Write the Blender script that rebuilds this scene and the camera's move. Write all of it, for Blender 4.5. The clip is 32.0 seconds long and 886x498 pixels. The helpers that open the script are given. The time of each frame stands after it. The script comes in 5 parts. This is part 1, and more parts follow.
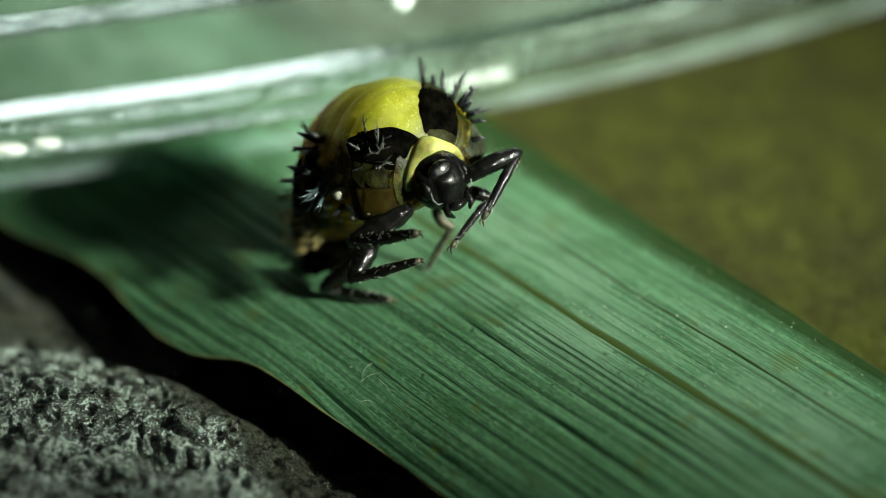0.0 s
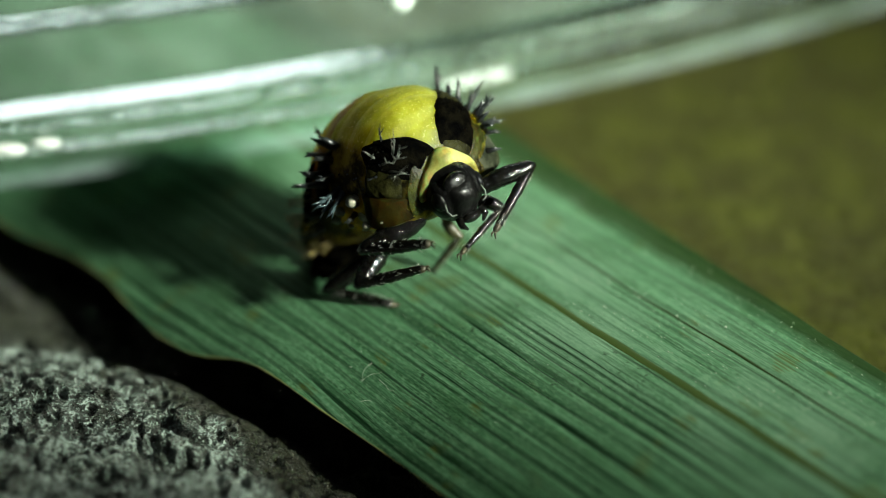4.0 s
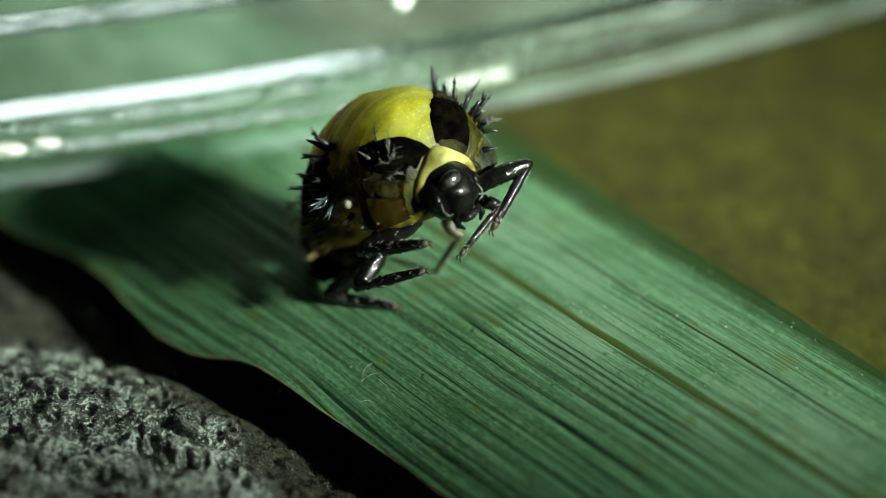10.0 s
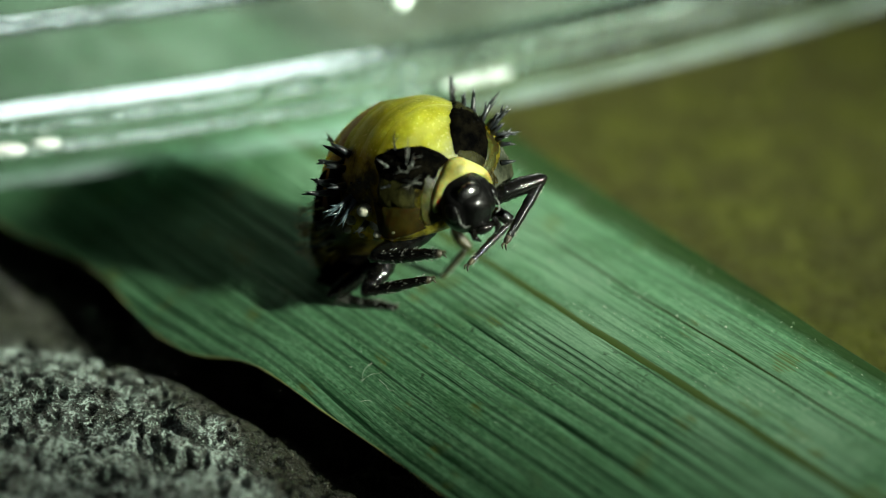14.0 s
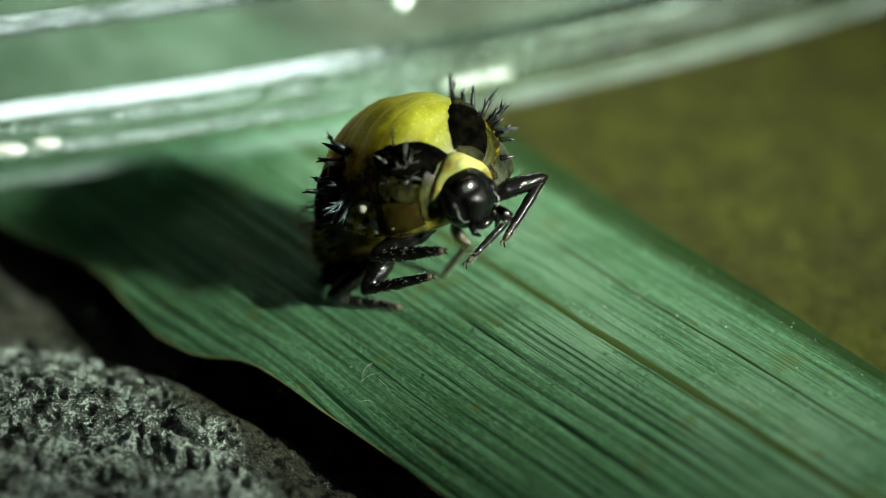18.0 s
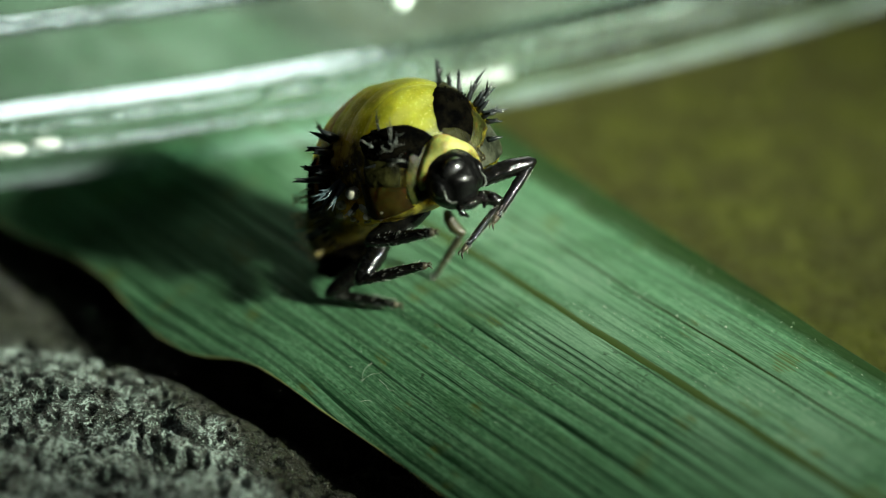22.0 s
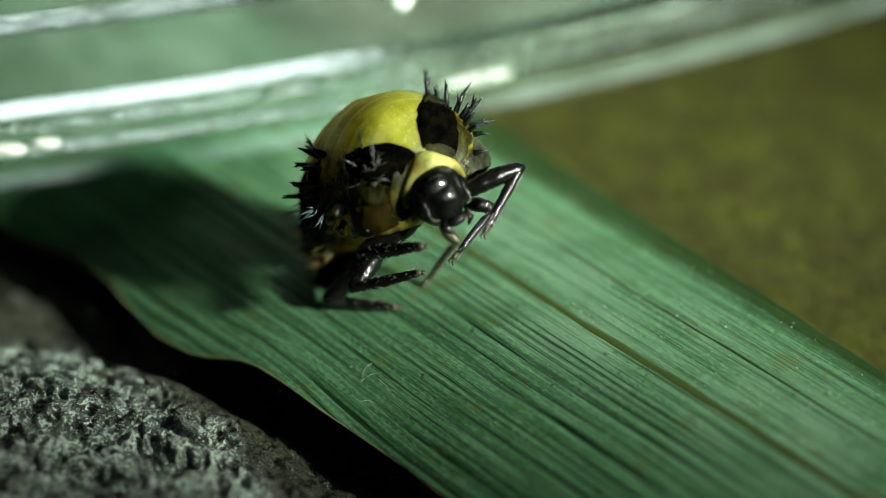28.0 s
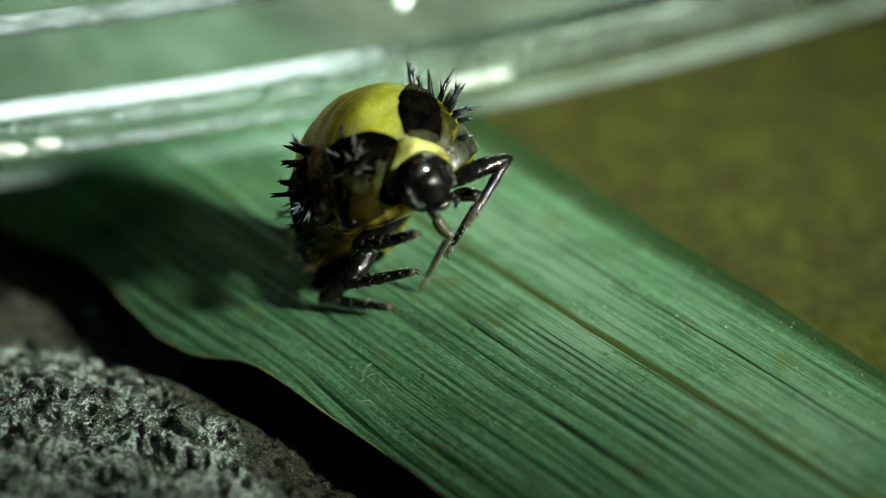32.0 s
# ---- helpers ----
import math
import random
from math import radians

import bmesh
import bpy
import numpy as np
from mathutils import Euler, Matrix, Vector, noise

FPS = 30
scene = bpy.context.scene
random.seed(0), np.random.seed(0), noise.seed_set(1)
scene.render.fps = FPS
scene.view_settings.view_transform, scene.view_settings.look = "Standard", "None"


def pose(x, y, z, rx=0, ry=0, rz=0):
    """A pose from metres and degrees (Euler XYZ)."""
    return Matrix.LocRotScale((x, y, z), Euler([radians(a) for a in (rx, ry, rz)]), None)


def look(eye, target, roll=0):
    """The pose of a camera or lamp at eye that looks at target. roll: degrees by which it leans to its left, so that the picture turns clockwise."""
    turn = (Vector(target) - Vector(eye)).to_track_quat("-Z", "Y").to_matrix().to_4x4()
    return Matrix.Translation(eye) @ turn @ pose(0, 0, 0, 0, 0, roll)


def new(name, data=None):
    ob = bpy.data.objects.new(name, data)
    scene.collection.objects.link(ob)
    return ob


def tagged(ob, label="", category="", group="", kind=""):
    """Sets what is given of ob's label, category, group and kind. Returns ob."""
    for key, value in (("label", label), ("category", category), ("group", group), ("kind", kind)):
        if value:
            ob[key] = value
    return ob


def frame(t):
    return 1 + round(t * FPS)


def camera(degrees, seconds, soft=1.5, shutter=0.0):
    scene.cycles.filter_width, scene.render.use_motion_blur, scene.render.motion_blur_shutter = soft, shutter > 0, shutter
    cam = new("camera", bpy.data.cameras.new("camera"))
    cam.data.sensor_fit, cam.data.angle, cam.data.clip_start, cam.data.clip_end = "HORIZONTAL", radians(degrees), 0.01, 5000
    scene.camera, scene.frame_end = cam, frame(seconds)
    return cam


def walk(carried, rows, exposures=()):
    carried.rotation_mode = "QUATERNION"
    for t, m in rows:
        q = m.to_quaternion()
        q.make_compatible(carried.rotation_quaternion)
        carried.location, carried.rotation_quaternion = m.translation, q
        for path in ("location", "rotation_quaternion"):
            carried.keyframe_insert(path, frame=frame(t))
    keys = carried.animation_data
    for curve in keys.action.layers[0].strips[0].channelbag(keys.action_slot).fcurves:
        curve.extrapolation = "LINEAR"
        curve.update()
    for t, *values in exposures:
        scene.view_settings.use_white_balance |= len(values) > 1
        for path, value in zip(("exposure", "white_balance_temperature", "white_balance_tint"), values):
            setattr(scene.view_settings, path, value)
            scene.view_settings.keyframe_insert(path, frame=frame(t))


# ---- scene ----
# ---- camera ----
MM = 0.001                                # the plan is drawn in millimetres
EYE = Vector((0.938, -47.242, 33.377))
AIM = Vector((0.938, 0.423, 0.0))
cam = camera(22, 32.0, soft=0.8)
walk(cam, [(0, look(EYE * MM, AIM * MM)), (32, look(EYE * MM, AIM * MM))])
cam.data.dof.use_dof = True
cam.data.dof.focus_distance = 54.1 * MM
cam.data.dof.aperture_fstop = 28

# ---- light ----
TORCH_TO = Vector((0.748, -0.487, 0.451)).normalized()
world = bpy.data.worlds.new("world")
scene.world = world
world.use_nodes = True
wn = world.node_tree.nodes
sky = wn.new("ShaderNodeTexSky")
sky.sky_type, sky.sun_disc = "NISHITA", False
sky.sun_elevation = math.asin(TORCH_TO.z)
sky.sun_rotation = math.atan2(TORCH_TO.x, TORCH_TO.y)
wn["Background"].inputs["Strength"].default_value = 0.00012
world.node_tree.links.new(sky.outputs["Color"], wn["Background"].inputs["Color"])

# a hand torch from the front right: the key light, with a soft-edged beam
torch = new("torch_beam", bpy.data.lights.new("torch_beam", "SPOT"))
torch.data.energy, torch.data.color = 9.0, (0.93, 1.0, 0.82)
torch.data.spot_size, torch.data.spot_blend, torch.data.shadow_soft_size = radians(12.2), 1.0, 0.009
BEAM_AT = Vector((-3.0, 13.0, 1.0))
torch.matrix_basis = look((BEAM_AT + TORCH_TO * 200) * MM, BEAM_AT * MM)

# a cold tube lamp that hangs over the leaf and glints on the head and the dish
lamp = new("overhead_lamp", bpy.data.lights.new("overhead_lamp", "AREA"))
lamp.data.shape, lamp.data.size, lamp.data.size_y = "RECTANGLE", 0.050, 0.007
lamp.data.energy, lamp.data.color = 0.0030, (0.9, 0.97, 1.0)
lamp.matrix_basis = look(Vector((9, 7.6, 140)) * MM, (9 * MM, 7.601 * MM, 0), 14)


# ---- materials ----
class Nodes:
    """A node material under construction."""

    def __init__(self, name, scale=1.0):
        self.mat = bpy.data.materials.new(name)
        self.mat.use_nodes = True
        self.tree = self.mat.node_tree
        self.bsdf = self.tree.nodes["Principled BSDF"]
        self.coord = self.add("ShaderNodeTexCoord").outputs["Object"]
        self.mm = self.vec("SCALE", self.coord, scale=1000.0)       # millimetres

    def add(self, kind):
        return self.tree.nodes.new(kind)

    def link(self, a, b):
        self.tree.links.new(a, b)

    def put(self, sock, v):
        if isinstance(v, bpy.types.NodeSocket):
            self.link(v, sock)
        else:
            sock.default_value = v

    def vec(self, op, a, b=None, scale=None):
        n = self.add("ShaderNodeVectorMath")
        n.operation = op
        self.put(n.inputs[0], a)
        if b is not None:
            self.put(n.inputs[1], b)
        if scale is not None:
            n.inputs["Scale"].default_value = scale
        return n.outputs[0]

    def math(self, op, a, b=0.0, c=0.0):
        n = self.add("ShaderNodeMath")
        n.operation = op
        for s, v in zip(n.inputs, (a, b, c)):
            self.put(s, v)
        return n.outputs[0]

    def xyz(self, v=None):
        n = self.add("ShaderNodeSeparateXYZ")
        self.link(v or self.mm, n.inputs[0])
        return n.outputs

    def noise(self, scale, detail=3.0, rough=0.55, stretch=None):
        n = self.add("ShaderNodeTexNoise")
        self.put(n.inputs["Vector"], self.vec("MULTIPLY", self.mm, stretch) if stretch else self.mm)
        n.inputs["Scale"].default_value, n.inputs["Detail"].default_value = scale, detail
        n.inputs["Roughness"].default_value = rough
        return n.outputs[0]

    def step(self, v, lo, hi, a=0.0, b=1.0):
        n = self.add("ShaderNodeMapRange")
        n.interpolation_type = "SMOOTHSTEP"
        self.put(n.inputs["Value"], v)
        for k, x in (("From Min", lo), ("From Max", hi), ("To Min", a), ("To Max", b)):
            n.inputs[k].default_value = x
        return n.outputs[0]

    def mix(self, fac, a, b):
        n = self.add("ShaderNodeMix")
        n.data_type = "RGBA"
        self.put(n.inputs[0], fac)
        for s, v in ((n.inputs[6], a), (n.inputs[7], b)):
            self.put(s, v if isinstance(v, bpy.types.NodeSocket) else (*v, 1.0))
        return n.outputs[2]

    def bump(self, height, strength=0.5, distance=0.05):
        n = self.add("ShaderNodeBump")
        n.inputs["Strength"].default_value, n.inputs["Distance"].default_value = strength, distance * MM
        self.put(n.inputs["Height"], height)
        self.link(n.outputs[0], self.bsdf.inputs["Normal"])

    def done(self, colour, rough=0.5, **more):
        self.put(self.bsdf.inputs["Base Color"], colour if isinstance(colour, bpy.types.NodeSocket) else (*colour, 1.0))
        self.put(self.bsdf.inputs["Roughness"], rough)
        for k, v in more.items():
            self.put(self.bsdf.inputs[k.replace("_", " ")], v)
        return self.mat


VEIN_PITCH = 3.4                          # veins in each millimetre across the blade


def vein_phase_nodes(n, v):
    """Counts the veins across the blade; a vein runs at every whole number and a half."""
    p = n.math("MULTIPLY", v, VEIN_PITCH)
    p = n.math("ADD", p, n.math("MULTIPLY", n.math("SINE", n.math("MULTIPLY", v, 2.1)), 0.35))
    return n.math("ADD", p, n.math("MULTIPLY", n.math("SINE", n.math("MULTIPLY", v, 5.3)), 0.25))


def leaf_material():
    n = Nodes("leaf_blade")
    u, v, z = n.xyz()
    fine = n.noise(1.0, 2, 0.6, (0.22, 13.0, 0.0))
    stripe = n.noise(1.0, 3, 0.6, (0.06, 4.2, 0.0))
    cloud = n.noise(0.28, 3)
    blotch = n.noise(0.9, 4, 0.65, (0.5, 1.0, 1.0))
    cells = n.noise(16.0, 2, 0.6, (0.4, 1.0, 1.0))
    c = n.mix(n.step(stripe, 0.32, 0.70), (0.034, 0.100, 0.046), (0.076, 0.176, 0.094))
    c = n.mix(n.step(fine, 0.49, 0.60, 0.0, 0.7), c, (0.012, 0.046, 0.016))
    c = n.mix(n.step(cells, 0.46, 0.64, 0.0, 0.55), c, (0.124, 0.232, 0.134))
    # a pale waxy bloom either side of the midrib
    bloom = n.math("MULTIPLY", n.step(n.math("ABSOLUTE", n.math("SUBTRACT", v, 1.6)), 0.6, 3.2, 1.0, 0.0), n.step(cloud, 0.32, 0.62))
    c = n.mix(n.math("MULTIPLY", bloom, 0.55), c, (0.150, 0.252, 0.172))
    c = n.mix(n.step(blotch, 0.50, 0.7, 0.0, 0.55), c, (0.024, 0.074, 0.026))
    # parallel veins in even rows, each fading in and out along the leaf
    p = vein_phase_nodes(n, v)
    p = n.math("ADD", p, n.math("MULTIPLY", n.noise(0.25, 2), 0.5))
    off = n.math("ABSOLUTE", n.math("SUBTRACT", n.math("FRACT", p), 0.5))
    run = n.step(n.noise(1.0, 2, 0.6, (0.16, 3.2, 0.0)), 0.40, 0.58, 0.22, 1.0)
    run = n.math("MULTIPLY", run, n.step(v, -0.2, 2.0, 1.0, 0.62))
    c = n.mix(n.math("MULTIPLY", n.step(off, 0.06, 0.16, 1.0, 0.0), run), c, (0.004, 0.021, 0.007))
    half = n.math("ABSOLUTE", n.math("SUBTRACT", n.math("FRACT", n.math("MULTIPLY", p, 2.0)), 0.5))
    c = n.mix(n.math("MULTIPLY", n.step(half, 0.06, 0.22, 0.6, 0.0), n.step(n.noise(1.0, 2, 0.6, (0.3, 5.0, 3.0)), 0.42, 0.6)), c, (0.010, 0.040, 0.014))
    spots = n.math("MULTIPLY", n.step(n.noise(0.9, 2), 0.60, 0.70), n.step(fine, 0.42, 0.58, 0.0, 0.75))
    c = n.mix(spots, c, (0.055, 0.070, 0.012))
    # the far edge is darker, worn and stained
    edge = n.math("ADD", v, n.math("MULTIPLY", n.math("SUBTRACT", n.noise(0.8, 4, 0.65), 0.5), 0.8))
    c = n.mix(n.step(edge, 4.35, 4.95, 0.0, 0.92), c, (0.013, 0.032, 0.006))
    pits = n.noise(5.0, 3, 0.6)
    c = n.mix(n.math("MULTIPLY", n.step(pits, 0.62, 0.68, 0.0, 0.8), n.step(blotch, 0.45, 0.6)), c, (0.008, 0.024, 0.009))
    h = n.math("ADD", n.math("MULTIPLY", cells, 0.5), n.math("MULTIPLY", fine, -0.7))
    h = n.math("ADD", h, n.math("MULTIPLY", blotch, 0.8))
    n.bump(h, 0.8, 0.04)
    rough = n.step(cells, 0.3, 0.7, 0.5, 0.64)
    return n.done(c, rough, Specular_IOR_Level=0.13)


def rib_material(name, dark, light):
    n = Nodes(name)
    c = n.mix(n.noise(1.0, 3, 0.6, (0.3, 6.0, 3.0)), dark, light)
    n.bump(n.noise(9.0, 2), 0.3, 0.02)
    return n.done(c, 0.55, Specular_IOR_Level=0.1)


def margin_material():
    n = Nodes("leaf_margin")
    c = n.mix(n.noise(1.5, 3), (0.07, 0.09, 0.02), (0.20, 0.20, 0.08))
    return n.done(c, 0.5)


def ground_material():
    n = Nodes("wet_stone")
    x, y, z = n.xyz()
    grit = n.noise(1.7, 4, 0.6)
    fleck = n.noise(12.0, 3, 0.6)
    scale = n.math("ADD", fleck, n.math("MULTIPLY", n.math("SUBTRACT", grit, 0.5), 0.55))
    c = n.mix(n.step(grit, 0.34, 0.62), (0.006, 0.007, 0.005), (0.055, 0.070, 0.060))
    c = n.mix(n.step(scale, 0.49, 0.59, 0.0, 0.9), c, (0.38, 0.48, 0.43))
    c = n.mix(n.step(n.noise(0.6, 3), 0.52, 0.7, 0.0, 0.6), c, (0.022, 0.026, 0.010))
    # a film of algae on the far side of the leaf
    side = n.math("ADD", n.math("MULTIPLY", x, 0.743), n.math("MULTIPLY", y, 0.669))
    far = n.add("ShaderNodeVectorMath")
    far.operation = "LENGTH"
    n.link(n.mm, far.inputs[0])
    # brown soil beside the leaf, stretched at far left to paint shade on lit ground
    far_left = n.math("MAXIMUM", n.math("SUBTRACT", n.math("ADD", n.math("MULTIPLY", x, -0.669), n.math("MULTIPLY", y, 0.743)), 5.0), 0.0)
    soil_shade = n.step(n.math("ADD", n.math("ADD", side, n.math("MULTIPLY", far_left, 0.6)), n.math("MULTIPLY", n.math("SUBTRACT", n.noise(0.5, 4, 0.6), 0.5), 3.0)), -7.5, -6.3)
    c = n.mix(soil_shade, c, n.mix(n.step(fleck, 0.50, 0.66), n.mix(n.noise(4.0, 4), (0.004, 0.005, 0.002), (0.024, 0.024, 0.010)), (0.06, 0.075, 0.05)))
    drift = n.math("MULTIPLY", n.math("SUBTRACT", n.noise(0.012, 5, 0.6), 0.5), far.outputs["Value"])
    side = n.math("ADD", side, n.math("MULTIPLY", n.step(far.outputs["Value"], 25, 80), n.math("MULTIPLY", drift, 5.0)))
    film = n.step(n.math("ADD", side, n.math("MULTIPLY", n.noise(0.25, 3), 4.0)), 2.0, 6.0)
    moss = n.mix(n.step(n.noise(0.55, 4, 0.6), 0.4, 0.68), (0.037, 0.038, 0.010), (0.062, 0.070, 0.011))
    moss = n.mix(n.step(n.noise(4.5, 4, 0.65), 0.46, 0.66, 0.0, 0.75), moss, (0.016, 0.013, 0.0035))
    moss = n.mix(n.step(n.noise(7.0, 4, 0.65), 0.53, 0.66, 0.0, 0.75), moss, (0.122, 0.130, 0.028))
    c = n.mix(film, c, moss)
    n.bump(n.math("ADD", grit, n.math("MULTIPLY", fleck, 0.8)), 1.0, 0.24)
    rough = n.math("ADD", n.step(fleck, 0.4, 0.7, 0.34, 0.14), n.math("MULTIPLY", film, 0.3))
    # wet glints painted into the colour as pale, slightly metallic flecks
    glint = n.math("MULTIPLY", n.step(scale, 0.57, 0.63), n.math("SUBTRACT", 1.0, n.math("MAXIMUM", film, soil_shade)))
    c = n.mix(glint, c, (0.62, 0.72, 0.68))
    return n.done(c, rough, Specular_IOR_Level=n.step(film, 0.0, 1.0, 1.0, 0.08), Metallic=n.math("MULTIPLY", glint, 0.3))


def plastic_material(name, veil, gloss, tint, rough=0.16, wavy=0.25, grain=0.7, milky=(0.62, 0.74, 0.70)):
    """Thin clear plastic: mostly see-through, a little milky, with a gloss."""
    n = Nodes(name)
    t = n.tree
    out = t.nodes["Material Output"]
    t.nodes.remove(n.bsdf)
    clear = n.add("ShaderNodeBsdfTransparent")
    clear.inputs[0].default_value = (*tint, 1)
    milk = n.add("ShaderNodeBsdfDiffuse")
    milk.inputs[0].default_value = (*milky, 1)
    shine = n.add("ShaderNodeBsdfGlossy")
    shine.inputs[0].default_value = (0.95, 1.0, 0.98, 1)
    n.put(shine.inputs["Roughness"], n.step(n.noise(0.8, 3), 0.3, 0.7, rough * 0.7, rough * 1.5))
    fres = n.add("ShaderNodeFresnel")
    fres.inputs[0].default_value = 1.5
    b = n.add("ShaderNodeBump")
    b.inputs["Strength"].default_value, b.inputs["Distance"].default_value = min(wavy, 1.0), 0.09 * MM
    n.put(b.inputs["Height"], n.math("MULTIPLY", n.noise(grain, 3, 0.5), max(1.0, wavy)))
    n.link(b.outputs[0], shine.inputs["Normal"])
    one, two = n.add("ShaderNodeMixShader"), n.add("ShaderNodeMixShader")
    n.put(one.inputs[0], n.step(n.noise(0.5, 3), 0.3, 0.75, veil * 0.5, veil * 1.5))
    n.link(clear.outputs[0], one.inputs[1])
    n.link(milk.outputs[0], one.inputs[2])
    n.put(two.inputs[0], n.math("MULTIPLY", fres.outputs[0], gloss))
    n.link(one.outputs[0], two.inputs[1])
    n.link(shine.outputs[0], two.inputs[2])
    n.link(two.outputs[0], out.inputs["Surface"])
    return n.mat


def body_material():
    """Yellow on the back, brown on the flanks, amber underneath."""
    n = Nodes("pupa_skin")
    x, y, z = n.xyz()
    wob = n.math("MULTIPLY", n.math("SUBTRACT", n.noise(1.6, 3), 0.5), 0.7)
    bend = n.math("POWER", n.math("MAXIMUM", n.math("SUBTRACT", 0.92, x), 0.0), 2.0)
    z = n.math("ADD", z, n.math("MULTIPLY", bend, 0.19))
    y = n.math("ADD", y, n.math("MULTIPLY", bend, 0.09))
    back = n.math("ADD", n.math("SUBTRACT", z, n.math("MULTIPLY", n.math("ABSOLUTE", y), 1.1)), wob)
    yellow = n.mix(n.step(n.noise(1.3, 4, 0.6), 0.35, 0.7), (0.20, 0.200, 0.006), (0.34, 0.345, 0.028))
    yellow = n.mix(n.step(n.noise(14.0, 2), 0.58, 0.72, 0.0, 0.6), yellow, (0.52, 0.50, 0.16))
    crest = n.step(n.math("SINE", n.math("ADD", n.math("MULTIPLY", x, 11.0), n.math("MULTIPLY", wob, 4.0))), 0.1, 1.0, 0.0, 0.4)
    yellow = n.mix(crest, yellow, (0.40, 0.39, 0.09))
    flank = n.mix(n.step(n.noise(1.3, 4, 0.65), 0.40, 0.64), (0.026, 0.020, 0.003), (0.22, 0.18, 0.018))
    belly = n.mix(n.noise(2.0, 3), (0.17, 0.17, 0.05), (0.38, 0.38, 0.14))
    c = n.mix(n.step(back, 0.15, 0.5), flank, yellow)
    under = n.math("SUBTRACT", n.math("MULTIPLY", z, -1.0), n.math("ABSOLUTE", y))
    c = n.mix(n.math("MULTIPLY", n.step(under, -0.75, 0.0), n.step(x, 0.7, 1.5, 0.08, 1.0)), c, belly)
    # the tail end is sooty
    c = n.mix(n.math("MULTIPLY", n.step(x, 0.1, 1.0, 0.85, 0.0), n.step(back, -1.0, 0.1, 1.0, 0.0)), c, (0.014, 0.011, 0.004))
    rear = n.math("ADD", n.math("MULTIPLY", x, -1.0), n.math("MULTIPLY", wob, 0.35))
    c = n.mix(n.math("MULTIPLY", n.step(rear, -0.46, -0.36, 0.0, 0.95), n.step(z, 0.3, 1.0)), c, (0.15, 0.056, 0.006))
    n.bump(n.math("ADD", n.noise(5.0, 3), n.math("MULTIPLY", n.noise(18.0, 2), 0.4)), 0.6, 0.06)
    n.bsdf.inputs["Subsurface Radius"].default_value = (1.0, 0.85, 0.25)
    return n.done(c, n.step(back, 0.0, 0.5, 0.26, 0.46), Specular_IOR_Level=n.step(back, 0.0, 0.5, 0.10, 0.22), Subsurface_Weight=1.0, Subsurface_Scale=6.0 * MM)


def plain_skin(name, dark, light, rough, scale=3.0, bump=0.4, **more):
    n = Nodes(name)
    c = n.mix(n.step(n.noise(scale, 4, 0.6), 0.35, 0.7), dark, light)
    n.bump(n.math("ADD", n.noise(scale * 2.2, 3), n.math("MULTIPLY", n.noise(scale * 7, 2), 0.5)), bump, 0.04)
    return n.done(c, rough, **more)


M_LEAF, M_MARGIN, M_GROUND = leaf_material(), margin_material(), ground_material()
M_RIB = rib_material("leaf_midrib", (0.016, 0.034, 0.006), (0.044, 0.066, 0.016))
M_VEIN = rib_material("leaf_vein", (0.008, 0.022, 0.006), (0.024, 0.042, 0.013))
M_WALL = plastic_material("clear_wall", 0.012, 0.12, (0.93, 0.98, 0.95))
M_FLOOR = plastic_material("clear_floor", 0.05, 0.4, (0.95, 0.99, 0.96))
M_RIM = plastic_material("clear_rim", 0.045, 9.0, (0.90, 0.98, 0.94), 0.09, 1.0, 1.2, (0.50, 0.74, 0.58))
M_BASE = plastic_material("clear_base", 0.017, 0.12, (0.93, 0.98, 0.95), milky=(0.46, 0.74, 0.54))
M_EDGE = plastic_material("clear_edge", 0.03, 8.0, (0.88, 0.96, 0.93), 0.06, 0.12)
M_FOOT = plastic_material("clear_foot", 0.06, 0.08, (0.86, 0.94, 0.93), 0.22, milky=(0.62, 0.72, 0.76))
M_SMEAR = plastic_material("milky_smear", 0.45, 0.2, (0.95, 0.98, 0.97), 0.3, milky=(0.80, 0.84, 0.82))
M_BODY = body_material()
M_PAD = plain_skin("black_plate", (0.0004, 0.0004, 0.0004), (0.0026, 0.0023, 0.0014), 0.5, 3.5, 0.9, Specular_IOR_Level=0.002)
M_COLLAR = plain_skin("pale_collar", (0.12, 0.118, 0.022), (0.38, 0.38, 0.12), 0.55, 1.6, 0.5, Specular_IOR_Level=0.2, Subsurface_Weight=0.6, Subsurface_Scale=0.4 * MM)
M_HEAD = plain_skin("black_head", (0.001, 0.001, 0.001), (0.004, 0.004, 0.004), 0.3, 3.0, 0.6, Specular_IOR_Level=0.12, Coat_Weight=0.25, Coat_IOR=1.5, Coat_Roughness=0.14)
M_BROW_GLINT = plain_skin("glint_bulge", (0.001, 0.001, 0.001), (0.004, 0.004, 0.004), 0.3, 3.0, 0.7, Specular_IOR_Level=0.12, Coat_Weight=1.0, Coat_IOR=1.65, Coat_Roughness=0.11)
M_LEG = plain_skin("black_leg", (0.002, 0.002, 0.002), (0.004, 0.004, 0.003), 0.10, 5.0, 0.4, Specular_IOR_Level=0.5)
M_CLAW = plain_skin("dark_claw", (0.008, 0.007, 0.004), (0.05, 0.042, 0.022), 0.4, 6.0)
M_SPINE = plain_skin("black_spine", (0.004, 0.005, 0.006), (0.02, 0.024, 0.026), 0.3, 6.0)
M_GREY = plain_skin("grey_spine", (0.035, 0.04, 0.036), (0.16, 0.17, 0.15), 0.35, 6.0)
M_BRISTLE = plain_skin("pale_bristle", (0.10, 0.11, 0.10), (0.34, 0.35, 0.31), 0.3, 6.0)
